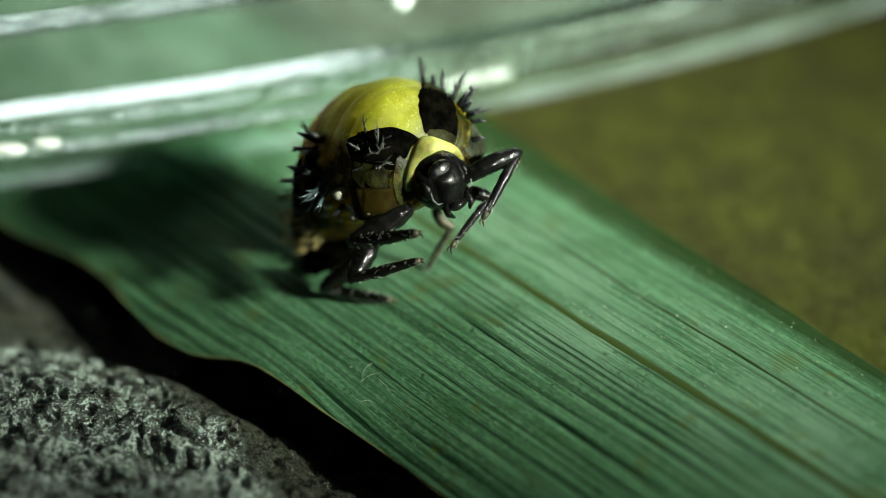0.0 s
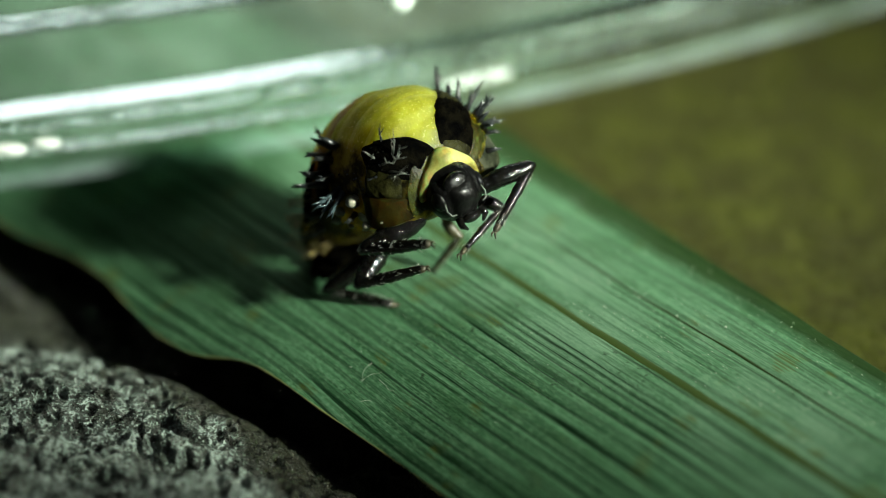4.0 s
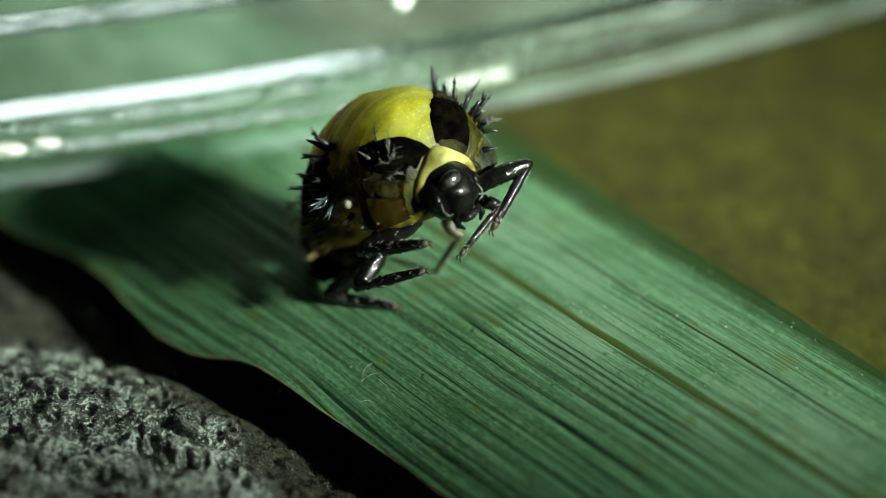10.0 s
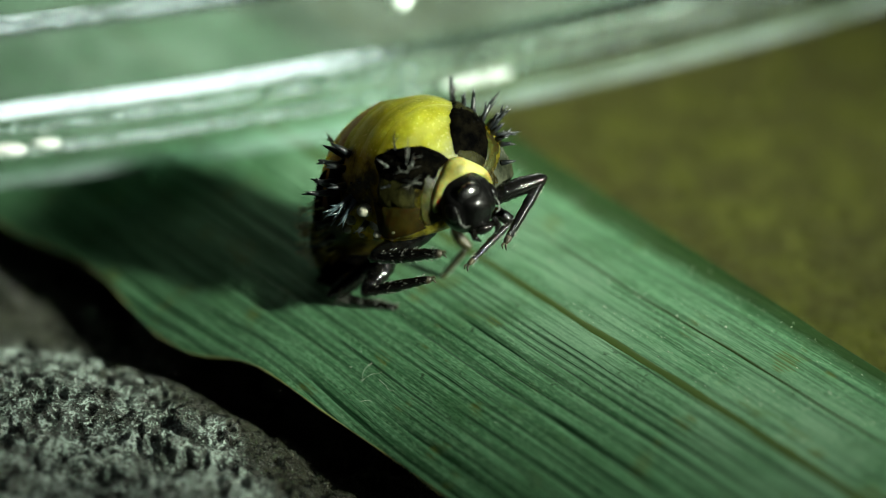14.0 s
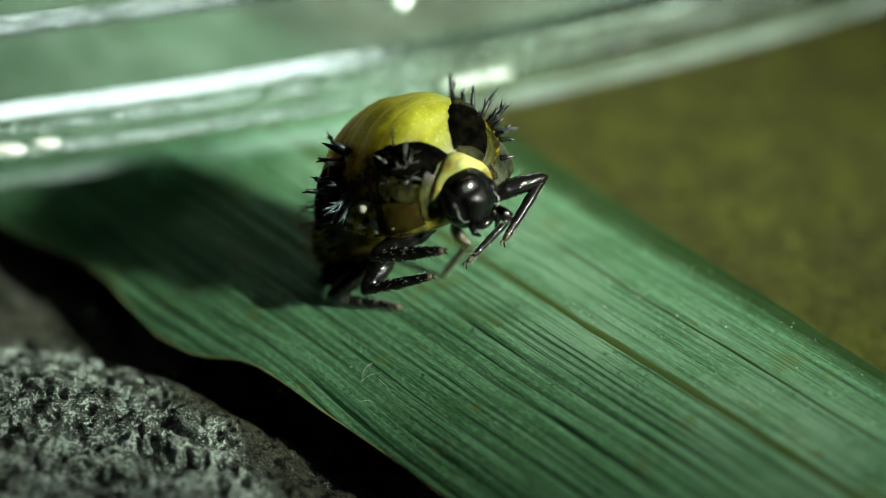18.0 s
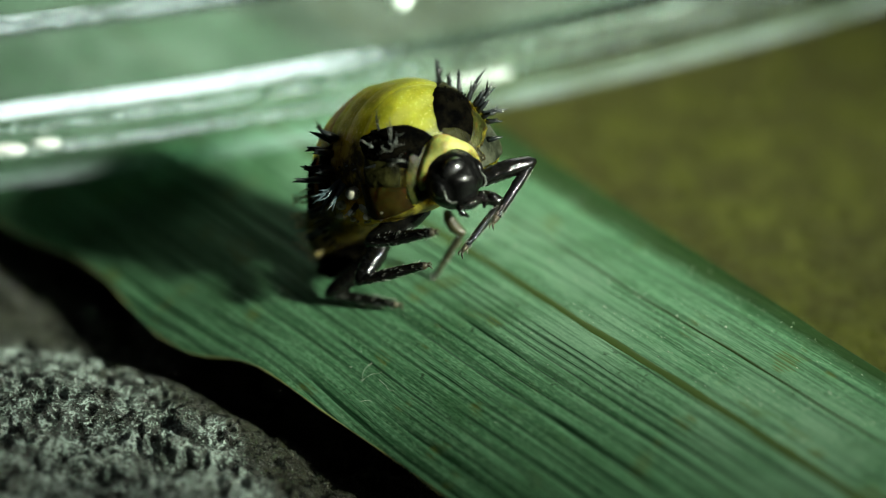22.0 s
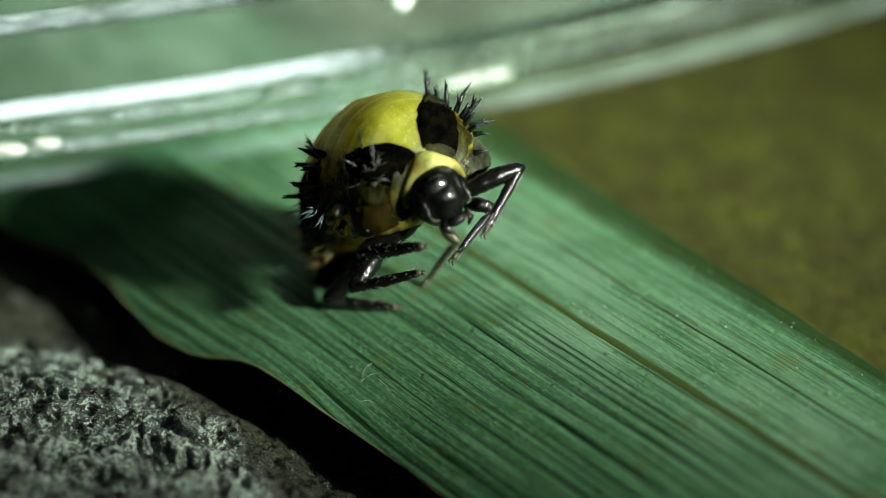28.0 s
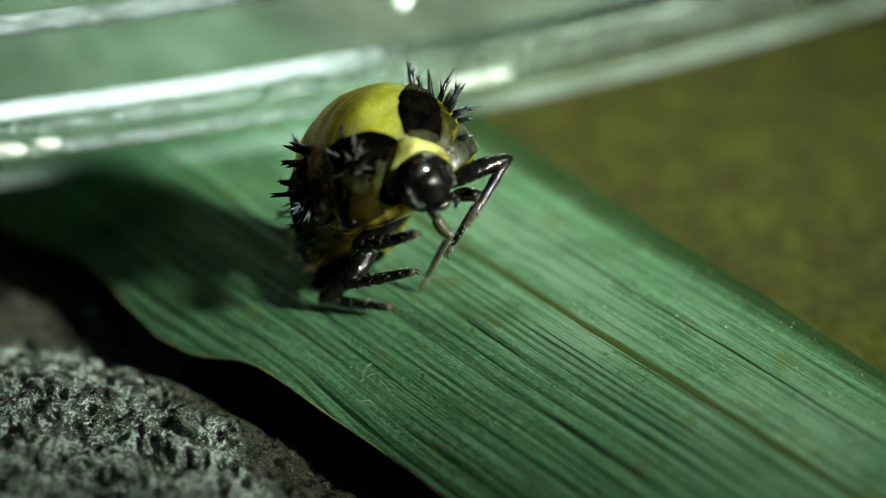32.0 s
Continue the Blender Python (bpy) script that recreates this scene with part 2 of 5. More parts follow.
M_LEG_BROWN = plain_skin("brown_leg", (0.018, 0.017, 0.008), (0.060, 0.055, 0.026), 0.3, 5.0, 0.4)
M_HAIR = plain_skin("tan_bristle", (0.14, 0.11, 0.035), (0.36, 0.29, 0.11), 0.5, 6.0)
M_BLUE = plain_skin("blue_bristle", (0.012, 0.020, 0.024), (0.05, 0.08, 0.09), 0.3, 6.0)
M_OLIVE = plain_skin("olive_lobe", (0.006, 0.0065, 0.001), (0.042, 0.042, 0.007), 0.4, 2.4, 0.6, Specular_IOR_Level=0.1, Subsurface_Weight=0.5, Subsurface_Scale=0.4 * MM)
M_MILKY = plain_skin("grey_lobe", (0.008, 0.010, 0.006), (0.042, 0.046, 0.030), 0.2, 2.0, 0.4, Specular_IOR_Level=0.4)
M_SHEATH = plain_skin("olive_sheath", (0.003, 0.003, 0.001), (0.021, 0.021, 0.006), 0.42, 2.2, 0.9, Specular_IOR_Level=0.03)
M_DUST = plain_skin("pale_dust", (0.35, 0.36, 0.30), (0.7, 0.7, 0.62), 0.6, 8.0)
M_GLINT_BEAD = plain_skin("glint_bead", (0.02, 0.02, 0.012), (0.12, 0.12, 0.08), 0.12, 8.0, 0.3, Specular_IOR_Level=0.8)
M_AMBER = plain_skin("amber_lobe", (0.007, 0.005, 0.001), (0.026, 0.018, 0.003), 0.45, 1.2, 0.3, Specular_IOR_Level=0.05, Subsurface_Weight=0.7, Subsurface_Scale=0.5 * MM)
M_KNOB = plain_skin("pale_knob", (0.16, 0.16, 0.11), (0.46, 0.46, 0.38), 0.15, 5.0, 0.8)
M_DROP = plain_skin("milky_drop", (0.7, 0.75, 0.73), (0.85, 0.88, 0.86), 0.2, 2.0, 0.1)


# ---- building helpers ----
def linked(name, verts, faces, material, parent=None, label="", smooth=True):
    """One mesh object from millimetre coordinates."""
    me = bpy.data.meshes.new(name)
    me.from_pydata([tuple(c * MM for c in v) for v in verts], [], faces)
    me.materials.append(material)
    me.polygons.foreach_set("use_smooth", [smooth] * len(me.polygons))
    me.update()
    ob = new(name, me)
    ob.parent = parent
    return tagged(ob, label)


class Shape:
    """Collects pieces of one mesh."""

    def __init__(self):
        self.v, self.f = [], []

    def grid(self, rows, closed=False, cap=(False, False)):
        base, w = len(self.v), len(rows[0])
        for r in rows:
            self.v.extend(tuple(p) for p in r)
        for i in range(len(rows) - 1):
            for j in range(w if closed else w - 1):
                k = (j + 1) % w
                self.f.append((base + i * w + j, base + i * w + k, base + (i + 1) * w + k, base + (i + 1) * w + j))
        if cap[0]:
            self.f.append(tuple(base + j for j in reversed(range(w))))
        if cap[1]:
            self.f.append(tuple(base + (len(rows) - 1) * w + j for j in range(w)))

    def tube(self, points, radii, sides=10, flat=1.0):
        """A tapered tube along points, with closed ends."""
        pts = [Vector(p) for p in points]
        rows, side = [], None
        for i, p in enumerate(pts):
            d = (pts[min(i + 1, len(pts) - 1)] - pts[max(i - 1, 0)]).normalized()
            if side is None:
                side = d.orthogonal().normalized()
            side = (side - d * side.dot(d)).normalized()
            up = d.cross(side)
            rows.append([p + (side * math.cos(a) + up * math.sin(a) * flat) * radii[i]
                         for a in (2 * math.pi * j / sides for j in range(sides))])
        self.grid(rows, True, (True, True))

    def ball(self, centre, radii, nu=12, nv=16):
        c = Vector(centre)
        rows = []
        for i in range(nu + 1):
            a = math.pi * (0.02 + 0.96 * i / nu)
            rows.append([c + Vector((radii[0] * math.cos(a), radii[1] * math.sin(a) * math.cos(b), radii[2] * math.sin(a) * math.sin(b)))
                         for b in (2 * math.pi * j / nv for j in range(nv))])
        self.grid(rows, True, (True, True))

    def make(self, name, material, parent=None, label="", smooth=True):
        return linked(name, self.v, self.f, material, parent, label, smooth)


def value_noise(x, y, seed):
    """Smooth noise on a lattice of step 1, in -1 to 1."""
    rng = np.random.RandomState(seed)
    table = rng.uniform(-1, 1, (256, 256))
    xi, yi = np.floor(x).astype(int), np.floor(y).astype(int)
    fx, fy = x - xi, y - yi
    fx, fy = fx * fx * (3 - 2 * fx), fy * fy * (3 - 2 * fy)
    a, b = table[xi % 256, yi % 256], table[(xi + 1) % 256, yi % 256]
    c, d = table[xi % 256, (yi + 1) % 256], table[(xi + 1) % 256, (yi + 1) % 256]
    return (a * (1 - fx) + b * fx) * (1 - fy) + (c * (1 - fx) + d * fx) * fy


def sheet(xs, ys, zs):
    """Vertices and faces of a height field."""
    nx, ny = len(xs), len(ys)
    gx, gy = np.meshgrid(xs, ys, indexing="ij")
    verts = np.stack([gx, gy, zs], -1).reshape(-1, 3)
    i = np.arange((nx - 1) * ny).reshape(nx - 1, ny)[:, :-1].ravel()
    return verts, np.stack([i, i + ny, i + ny + 1, i + 1], 1)


def height_mesh(name, verts, quads, material):
    me = bpy.data.meshes.new(name)
    me.from_pydata((verts * MM).tolist(), [], quads.tolist())
    me.materials.append(material)
    me.polygons.foreach_set("use_smooth", [True] * len(me.polygons))
    me.update()
    return new(name, me)


# ---- ground ----
GROUND_Z = -1.75


def ground():
    """Rough stone, finely pitted near the leaf, running out to the horizon."""
    def axis(ends, steps, reach):
        inner = [np.arange(a, b - d / 2, d) for a, b, d in zip(ends, ends[1:], steps)]
        grown = steps[-1] * np.cumsum(1.25 ** np.arange(1, 60))
        grown = grown[grown < reach * 1.25]
        return np.concatenate([(ends[0] - grown)[::-1], *inner, ends[-1] + grown])

    xs, ys = axis((-13, 1, 19), (0.034, 0.11), 4e5), axis((-10, 1.5, 20), (0.034, 0.11), 4e5)
    gx, gy = np.meshgrid(xs, ys, indexing="ij")
    near = np.exp(-np.maximum(0, np.hypot(gx - 2, gy - 4) - 20) / 25)

    def ramp(q, lo, hi):
        q = np.clip((q - lo) / (hi - lo), 0, 1)
        return q * q * (3 - 2 * q)

    z = 0.16 * value_noise(gx / 2.3, gy / 2.3, 3) + 0.10 * value_noise(gx / 0.9 + 7, gy / 0.9, 4)
    # a broken crust: scales with steep sides, and pits between them
    lump = value_noise(gx / 0.30 + 0.8 * gy, gy / 0.34, 5) + 0.55 * value_noise(gx / 0.15, gy / 0.17 + 3, 6)
    z += 0.13 * ramp(lump, -0.40, 0.15) + 0.03 * lump
    z += 0.035 * value_noise(gx / 0.09, gy / 0.09, 9)
    pits = value_noise(gx / 0.62 + 31, gy / 0.5, 8) + 0.3 * value_noise(gx / 0.2, gy / 0.2 + 5, 12)
    z -= 0.45 * ramp(pits, 0.34, 0.6)
    # a hollow under the leaf's near margin, then a rise towards the front
    front, along = -0.743 * gx - 0.669 * gy, 0.669 * gx - 0.743 * gy
    brink = front - np.interp(along, (-9, -7.4, -5.2, -3.6, -1.5, 1.5, 5, 9), (9.9, 9.3, 7.9, 6.7, 5.8, 5.45, 5.35, 5.35))
    slope = -1.0 * ramp(front, 2.5, 4.5) * (1 - ramp(brink, -0.9, 0.9)) + 0.75 * ramp(brink, -0.6, 3.5) + 0.07 * np.clip(brink - 1.5, 0, 6)
    z *= 1 - 0.85 * np.clip((-front - 2) / 3, 0, 1)       # the algae fill the pits
    v, q = sheet(xs, ys, GROUND_Z + slope * near + z * near)
    ob = height_mesh("ground", v, q, M_GROUND)
    return tagged(ob, "rough dark wet stone with a brown-green film of algae", "ground", kind="structure")


# ---- leaf ----
LEAF_TURN = -48
RIBS = ((1.12, 0.15), (2.95, 0.055))


def bell(x, c, w):
    return np.exp(-((x - c) / w) ** 2)


def margin_rise(u):
    """How far the near margin waves up and down along the leaf."""
    return 0.075 + 0.306 * np.tanh((u + 0.99) / 0.95) + 0.227 * bell(u, -2.2, 1.2) + 0.1 * np.sin(u / 3.1) * (np.abs(u) > 9)


def margin_drop(u):
    """How far the near margin curls down further along the leaf."""
    return 0.23 * (1 + np.tanh((u - 2.6) / 1.5))


def margin_out(u):
    """How far the near margin lies from the middle of the leaf."""
    return -4.95 - 0.391 * (1 - np.tanh((u + 0.99) / 0.95)) + 0.5 * bell(u, -6.4, 2.6) + 0.225 * (1 + np.tanh((u - 2.6) / 1.5))


def leaf_surface(u, v):
    """Height of the blade over its own plane, smooth form only: arched across, with a wavy near margin."""
    near = np.clip((-v - 1.8) / 3.7, 0, 1.2)
    far = np.clip((v - 4.3) / 0.95, 0, 1.5)
    z = 0.34 - 0.031 * np.clip(1.5 - v, 0, 9) ** 2 - 0.012 * np.clip(v - 1.5, 0, 9) ** 2
    z = z + margin_rise(u) * near ** 2 - margin_drop(u) * np.clip((-v - 1.8) / 2.5, 0, 1.2) ** 2.5 + 0.16 * far ** 2
    z = z - 2.2 * np.clip((np.abs(u) - 17) / 22, 0, 1) ** 2
    for c, w in RIBS:
        z = z - 0.16 * w * bell(v, c, w * 2.0)
    return z


def leaf():
    u = np.arange(-46, 40.1, 0.2)
    s = np.linspace(0, 1, 430)
    gu, gs = np.meshgrid(u, s, indexing="ij")
    taper = np.clip(np.minimum((gu + 47) / 22, (41 - gu) / 14), 0.05, 1) ** 0.6
    lo, hi = margin_out(gu) * taper, (5.5 - 0.04 * gu) * taper
    hi = np.where(np.abs(gu) > 14, np.minimum(hi, 6.0 * taper), hi)
    gv = lo + (hi - lo) * gs
    z = leaf_surface(gu, gv)
    # parallel veins: narrow grooves of uneven depth
    p = VEIN_PITCH * gv + 0.35 * np.sin(2.1 * gv) + 0.25 * np.sin(5.3 * gv) + 0.25
    row = np.floor(p)
    run = np.clip(0.5 + 0.9 * value_noise(gu / 4.2 + row * 3.7, row * 1.0, 21), 0.1, 1.3)
    plain = 1 - sum(bell(gv, c, w * 2.2) for c, w in RIBS)
    relief = 0.052 * run * np.exp(-((p - row - 0.5) / 0.16) ** 2) * (1 - 0.75 * np.clip((gv + 0.2) / 1.6, 0, 1))
    relief = relief - 0.02 * value_noise(gu / 1.6, gv / 0.5, 22) - 0.006 * value_noise(gu / 0.5, gv / 0.09, 23)
    z = z - relief * plain
    nu, nv = gu.shape
    top = np.stack([gu, gv, z], -1)
    thick = 0.16 * np.clip(np.minimum(gs, 1 - gs) * 30, 0.15, 1)
    low = np.stack([gu, gv, z - thick], -1)[:, ::6]
    lw = low.shape[1]
    i = np.arange((nu - 1) * nv).reshape(nu - 1, nv)[:, :-1].ravel()
    quads = [tuple(f) for f in np.stack([i, i + nv, i + nv + 1, i + 1], 1).tolist()]
    base = nu * nv
    i = base + np.arange((nu - 1) * lw).reshape(nu - 1, lw)[:, :-1].ravel()
    quads += [tuple(f) for f in np.stack([i + 1, i + lw + 1, i + lw, i], 1).tolist()]
    for k in range(nu - 1):
        a, b = k * nv, base + k * lw
        quads.append((a, b, b + lw, a + nv))
        a, b = k * nv + nv - 1, base + k * lw + lw - 1
        quads.append((a + nv, b + lw, b, a))
    verts = np.concatenate([top.reshape(-1, 3), low.reshape(-1, 3)])
    root = new("leaf")
    root.matrix_basis = pose(0, 0, 0, 0, 0, LEAF_TURN)
    tagged(root, "long green strap-shaped leaf with parallel veins and a wavy margin", "leaf")
    blade = height_mesh("blade", verts, np.array(quads), M_LEAF)
    blade.parent = root
    for c, w in RIBS:                     # the midrib and one strong vein
        sh, rows = Shape(), []
        for k in np.arange(-24, 24.1, 0.3):
            j = c + 0.018 * math.sin(k * 0.9) + 0.008 * math.sin(k * 3.1 + 1)
            half = w * (0.85 + 0.10 * math.sin(k * 2.3) + 0.06 * math.sin(k * 7.1))
            rows.append([(k, j + half * q, float(leaf_surface(np.float64(k), np.float64(j + half * q))) + 0.022 * (1 - q * q) - 0.006) for q in (-1, -0.7, -0.35, 0, 0.35, 0.7, 1)])
        sh.grid(rows)
        sh.make("midrib" if c < 2 else "vein", M_RIB if c < 2 else M_VEIN, root, "sunken brown-green rib of the leaf")
    sh = Shape()                          # the pale dry edge
    pts = []
    for k in np.arange(-16, 16.1, 0.2):
        j = margin_out(np.float64(k))
        pts.append((k, float(j), float(leaf_surface(np.float64(k), j)) - 0.02))
    sh.tube(pts, [0.022 + 0.008 * math.sin(q * 0.7) for q in range(len(pts))], 8)
    sh.make("margin", M_MARGIN, root, "thin pale dry margin of the leaf")
    return root


# ---- dish ----
DISH_AT, DISH_R = (-29.6, 86.7), 86.4


def dish():
    """A wide clear dish that stands on the leaf: ridged wall, thick foot rim, flat floor."""
    root = new("clear_dish")
    root.matrix_basis = pose(DISH_AT[0] * MM, DISH_AT[1] * MM, 0.36 * MM)
    tagged(root, "wide clear plastic dish with a ridged rim standing on the leaf", "dish")
    seg = 640

    def lathe(name, profile, material, label, sharp=False):
        sh = Shape()
        turns = [2 * math.pi * k / seg for k in range(seg)] + [0.0]
        sh.grid([[(r * math.cos(a), r * math.sin(a), z) for r, z in profile] for a in turns], True)
        ob = sh.make(name, material, root, label)
        ob.visible_shadow = False
        if sharp:                           # every facet keeps its own edges
            w, me = len(profile), ob.data
            ends = np.zeros(len(me.edges) * 2, dtype=np.int32)
            me.edges.foreach_get("vertices", ends)
            ends = ends.reshape(-1, 2) % w
            me.attributes.new("sharp_edge", "BOOLEAN", "EDGE").data.foreach_set("value", ends[:, 0] == ends[:, 1])
        return ob

    def bead(r, z, rr, rz, n=14):
        return [(r + rr * math.cos(2 * math.pi * k / n), z + rz * math.sin(2 * math.pi * k / n)) for k in range(n)]

    def slab(line, t):
        """A band of thickness t whose outer face follows line, given as (inset, height)."""
        out = [(DISH_R - d, z) for d, z in line]
        return out + [(DISH_R - d - t, z - t * 0.4) for d, z in reversed(line)]

    lathe("foot_rim", bead(DISH_R - 0.30, 0.22, 0.34, 0.21), M_FOOT, "thick rounded foot rim")
    steps = ((-0.05, 0.4), (-0.1, 1.16), (0.15, 1.30), (0.1, 1.72), (0.3, 1.84), (0.3, 1.92), (0.95, 2.29), (1.1, 3.9), (1.8, 4.3), (2.1, 4.55), (2.7, 4.9), (3.0, 12.0))
    lathe("wall", slab(steps[6:], 0.5), M_WALL, "thin clear stepped wall", True)
    lathe("base", slab(steps[:7], 0.5), M_BASE, "milky stepped base of the wall", True)
    for (d0, z0), (d1, z1) in ((steps[1], steps[2]), (steps[3], steps[4]), (steps[5], steps[6]), (steps[7], steps[8]), (steps[9], steps[10])):
        if d1 - d0 > 0.4:                   # the broad steps carry a narrow ridge
            d0, z0, d1, z1 = d0 + 0.2 * (d1 - d0), z0 + 0.2 * (z1 - z0), d1 - 0.2 * (d1 - d0), z1 - 0.2 * (z1 - z0)
        mid = ((d0 + d1) / 2 - 0.01, (z0 + z1) / 2 + 0.03)
        lathe("ridge", slab(((d0 - 0.02, z0 - 0.05), (d0 - 0.01, z0 + 0.03), mid, (d1 - 0.01, z1 + 0.03), (d1 + 0.06, z1 + 0.02)), 0.12), M_EDGE if d1 - d0 > 0.3 else M_RIM, "raised clear ridge", True)
    # milky drops on the wall and along the lowest ridge
    for x, y, z, r in ((-0.22, 7.25, 3.15, 0.30), (-10.25, 2.3, 1.45, 0.24), (-9.3, 2.52, 1.5, 0.2)):
        sh = Shape()
        sh.ball((x - DISH_AT[0], y - DISH_AT[1], z), (r, r, r) if x > -5 else (r * 1.9, r * 0.6, r * 0.6))
        sh.make("drop", M_DROP, root, "small milky drop").visible_shadow = False
    smear, rows = Shape(), []             # a milky smear along the lowest ridge
    for i in range(13):
        q = i / 6 - 1
        w = (1 - abs(q) ** 3) ** 0.5 + 0.02
        rows.append([(1.85 + 1.0 * q - DISH_AT[0] + 0.07 * w * math.cos(b) * 0.3, 6.18 + 0.36 * q - DISH_AT[1] - 0.07 * w * math.cos(b), 1.22 + 0.02 * q + 0.17 * w * math.sin(b))
                     for b in (2 * math.pi * k / 14 for k in range(14))])
    smear.grid(rows, True, (True, True))
    smear.make("smear", M_SMEAR, root, "milky smear on the wall").visible_shadow = False
    lathe("floor_plate", [(DISH_R - 1.0, 0.25), (0.5, 0.25), (0.5, 0.65), (DISH_R - 1.0, 0.65)], M_FLOOR, "flat clear floor")
    return root


# ---- pupa: x towards the head, y to its left, z to its back, in millimetres ----
BODY_BACK, BODY_FRONT = -2.45, 2.97
CUTS = (-2.42, -1.8, -1.2, -0.6, 0.0, 0.6, 1.15, 1.75, 2.3, 2.92)
SIDE, RISE, FORE = Vector((0.5, 0.815, -0.29)), Vector((-0.2, 0.435, 0.875)), Vector((0.84, -0.38, 0.38))


def girth(x):
    """Share of the full girth at x."""
    if x > 0:
        return max(0.0, 1 - (x / BODY_FRONT) ** 5) ** (1 / 2.6)
    return max(0.0, 1 - (x / BODY_BACK) ** 1.8) ** 0.5


def skin(x, th, lift=0.0):
    """A point of the body's skin; th is the angle from the back, in radians, towards the left. The tail bends down."""
    k = girth(x)
    fore = min(1.0, max(0.0, (x + 1.2) / 3.2))
    fore = fore * fore * (3 - 2 * fore)
    w = (2.32 - 0.34 * fore) * k + lift
    if th % (2 * math.pi) < math.pi:      # the left of the tail is drawn in
        pull = min(1.0, max(0.0, (0.9 - x) / 1.3))
        under = min(1.0, max(0.0, (th % (2 * math.pi) - 0.95) / 0.6)) * min(1.0, max(0.0, (2.2 - x) / 1.2))
        w *= 1 - max(0.92 * pull, 0.7 * under)
    h = (2.40 if math.cos(th) > 0 else 1.35 - 0.75 * fore) * k + lift
    if math.cos(th) > 0:
        h *= 1 - 0.6 * min(1.0, max(0.0, (-0.3 - x) / 0.9))
    if 0 < th % (2 * math.pi) < math.pi / 2:
        h *= 1 - 0.2 * pull * math.sin(th)
    t = max(0.0, 0.92 - x)
    return Vector((x, w * math.sin(th) - 0.09 * t * t, h * math.cos(th) - 0.19 * t * t))


def body_segments(root):
    """Two pieces of ringed skin, each with its folds."""
    for name, cuts in (("tail", CUTS[:4]), ("trunk", CUTS[3:])):
        sh, rows = Shape(), []
        for i, (a, b) in enumerate(zip(cuts, cuts[1:])):
            for s in np.linspace(0, 1, 13)[1 if i else 0:]:
                x = a + (b - a) * s
                swell = (-0.02 if b > 2.5 else 0.040 if b > 1.2 else 0.022) * (1 - abs(2 * s - 1) ** 3)
                ring = []
                for th in (2 * math.pi * j / 80 for j in range(80)):
                    lumps = max(0.0, -math.cos(2.0 * th))
                    bump = 0.010 * math.sin(9 * th + i * 1.7) * math.sin(math.pi * s)
                    bump += 0.05 * lumps * math.sin(6 * th + 2.3 * x) * math.sin(4.1 * x + 3 * math.sin(2 * th))
                    ring.append(skin(x, th, swell * (1 - 0.8 * lumps) + bump * girth(x)))
                rows.append(ring)
        sh.grid(rows, True, (True, True))
        sh.make(name, M_BODY, root, "yellow-backed ringed skin with brown flanks")


def plate(root, name, side, x0, x1, inner, outer, material, label, lift=0.075):
    """A hard plate on the skin; inner(s) and outer(s) are angles from the back along its length."""
    sh, rows, n, m = Shape(), [], 26, 22
    for i in range(n + 1):
        s = i / n
        x = x0 + (x1 - x0) * s
        a, b = inner(s), outer(s)
        fade = 0.4 * min(1.0, 3 * (1 - s))
        a, b = a + fade * (1.5 * math.sin(17 * s + x0 * 3) + 1.2 * math.sin(31 * s)), b + fade * (2.2 * math.sin(14 * s + x1) + 1.6 * math.sin(27 * s + 1))
        row = []
        for j in range(m + 1):
            q = j / m
            edge = min(1, 5 * min(s, 1 - s, q, 1 - q))
            row.append(skin(x, side * radians(a + (b - a) * q), -0.06 + (lift + 0.06) * edge ** 0.5
                            + 0.012 * math.sin(13 * q + 7 * s)))
        rows.append(row)
    sh.grid(rows)
    return sh.make(name, material, root, label)


def spine(root, base, tip, thick=0.068, twigs=4, material=None, seed=0, spread=0.55, reach=0.5):
    """A branched spine."""
    rng = random.Random(seed)
    base, tip = Vector(base), Vector(tip)
    d = tip - base
    sh, twig = Shape(), []
    sh.tube([base, base + d * 0.5, tip], [thick, thick * 0.7, thick * 0.12], 8)
    for k in range(twigs):
        p = base + d * rng.uniform(0.25, 0.75)
        o = Vector((rng.uniform(-1, 1), rng.uniform(-1, 1), rng.uniform(-1, 1)))
        q = p + (d.normalized() * 0.8 + o.normalized() * spread) * d.length * reach * rng.uniform(0.7, 1.1)
        twig.append((p, q))
    stem = sh.make("spine", material or M_SPINE, root)
    for p, q in twig:
        sh = Shape()
        sh.tube([p, (p + q) / 2, q], [thick * 0.55, thick * 0.35, thick * 0.06], 6)
        sh.make("barb", material or M_SPINE, stem)
    return stem


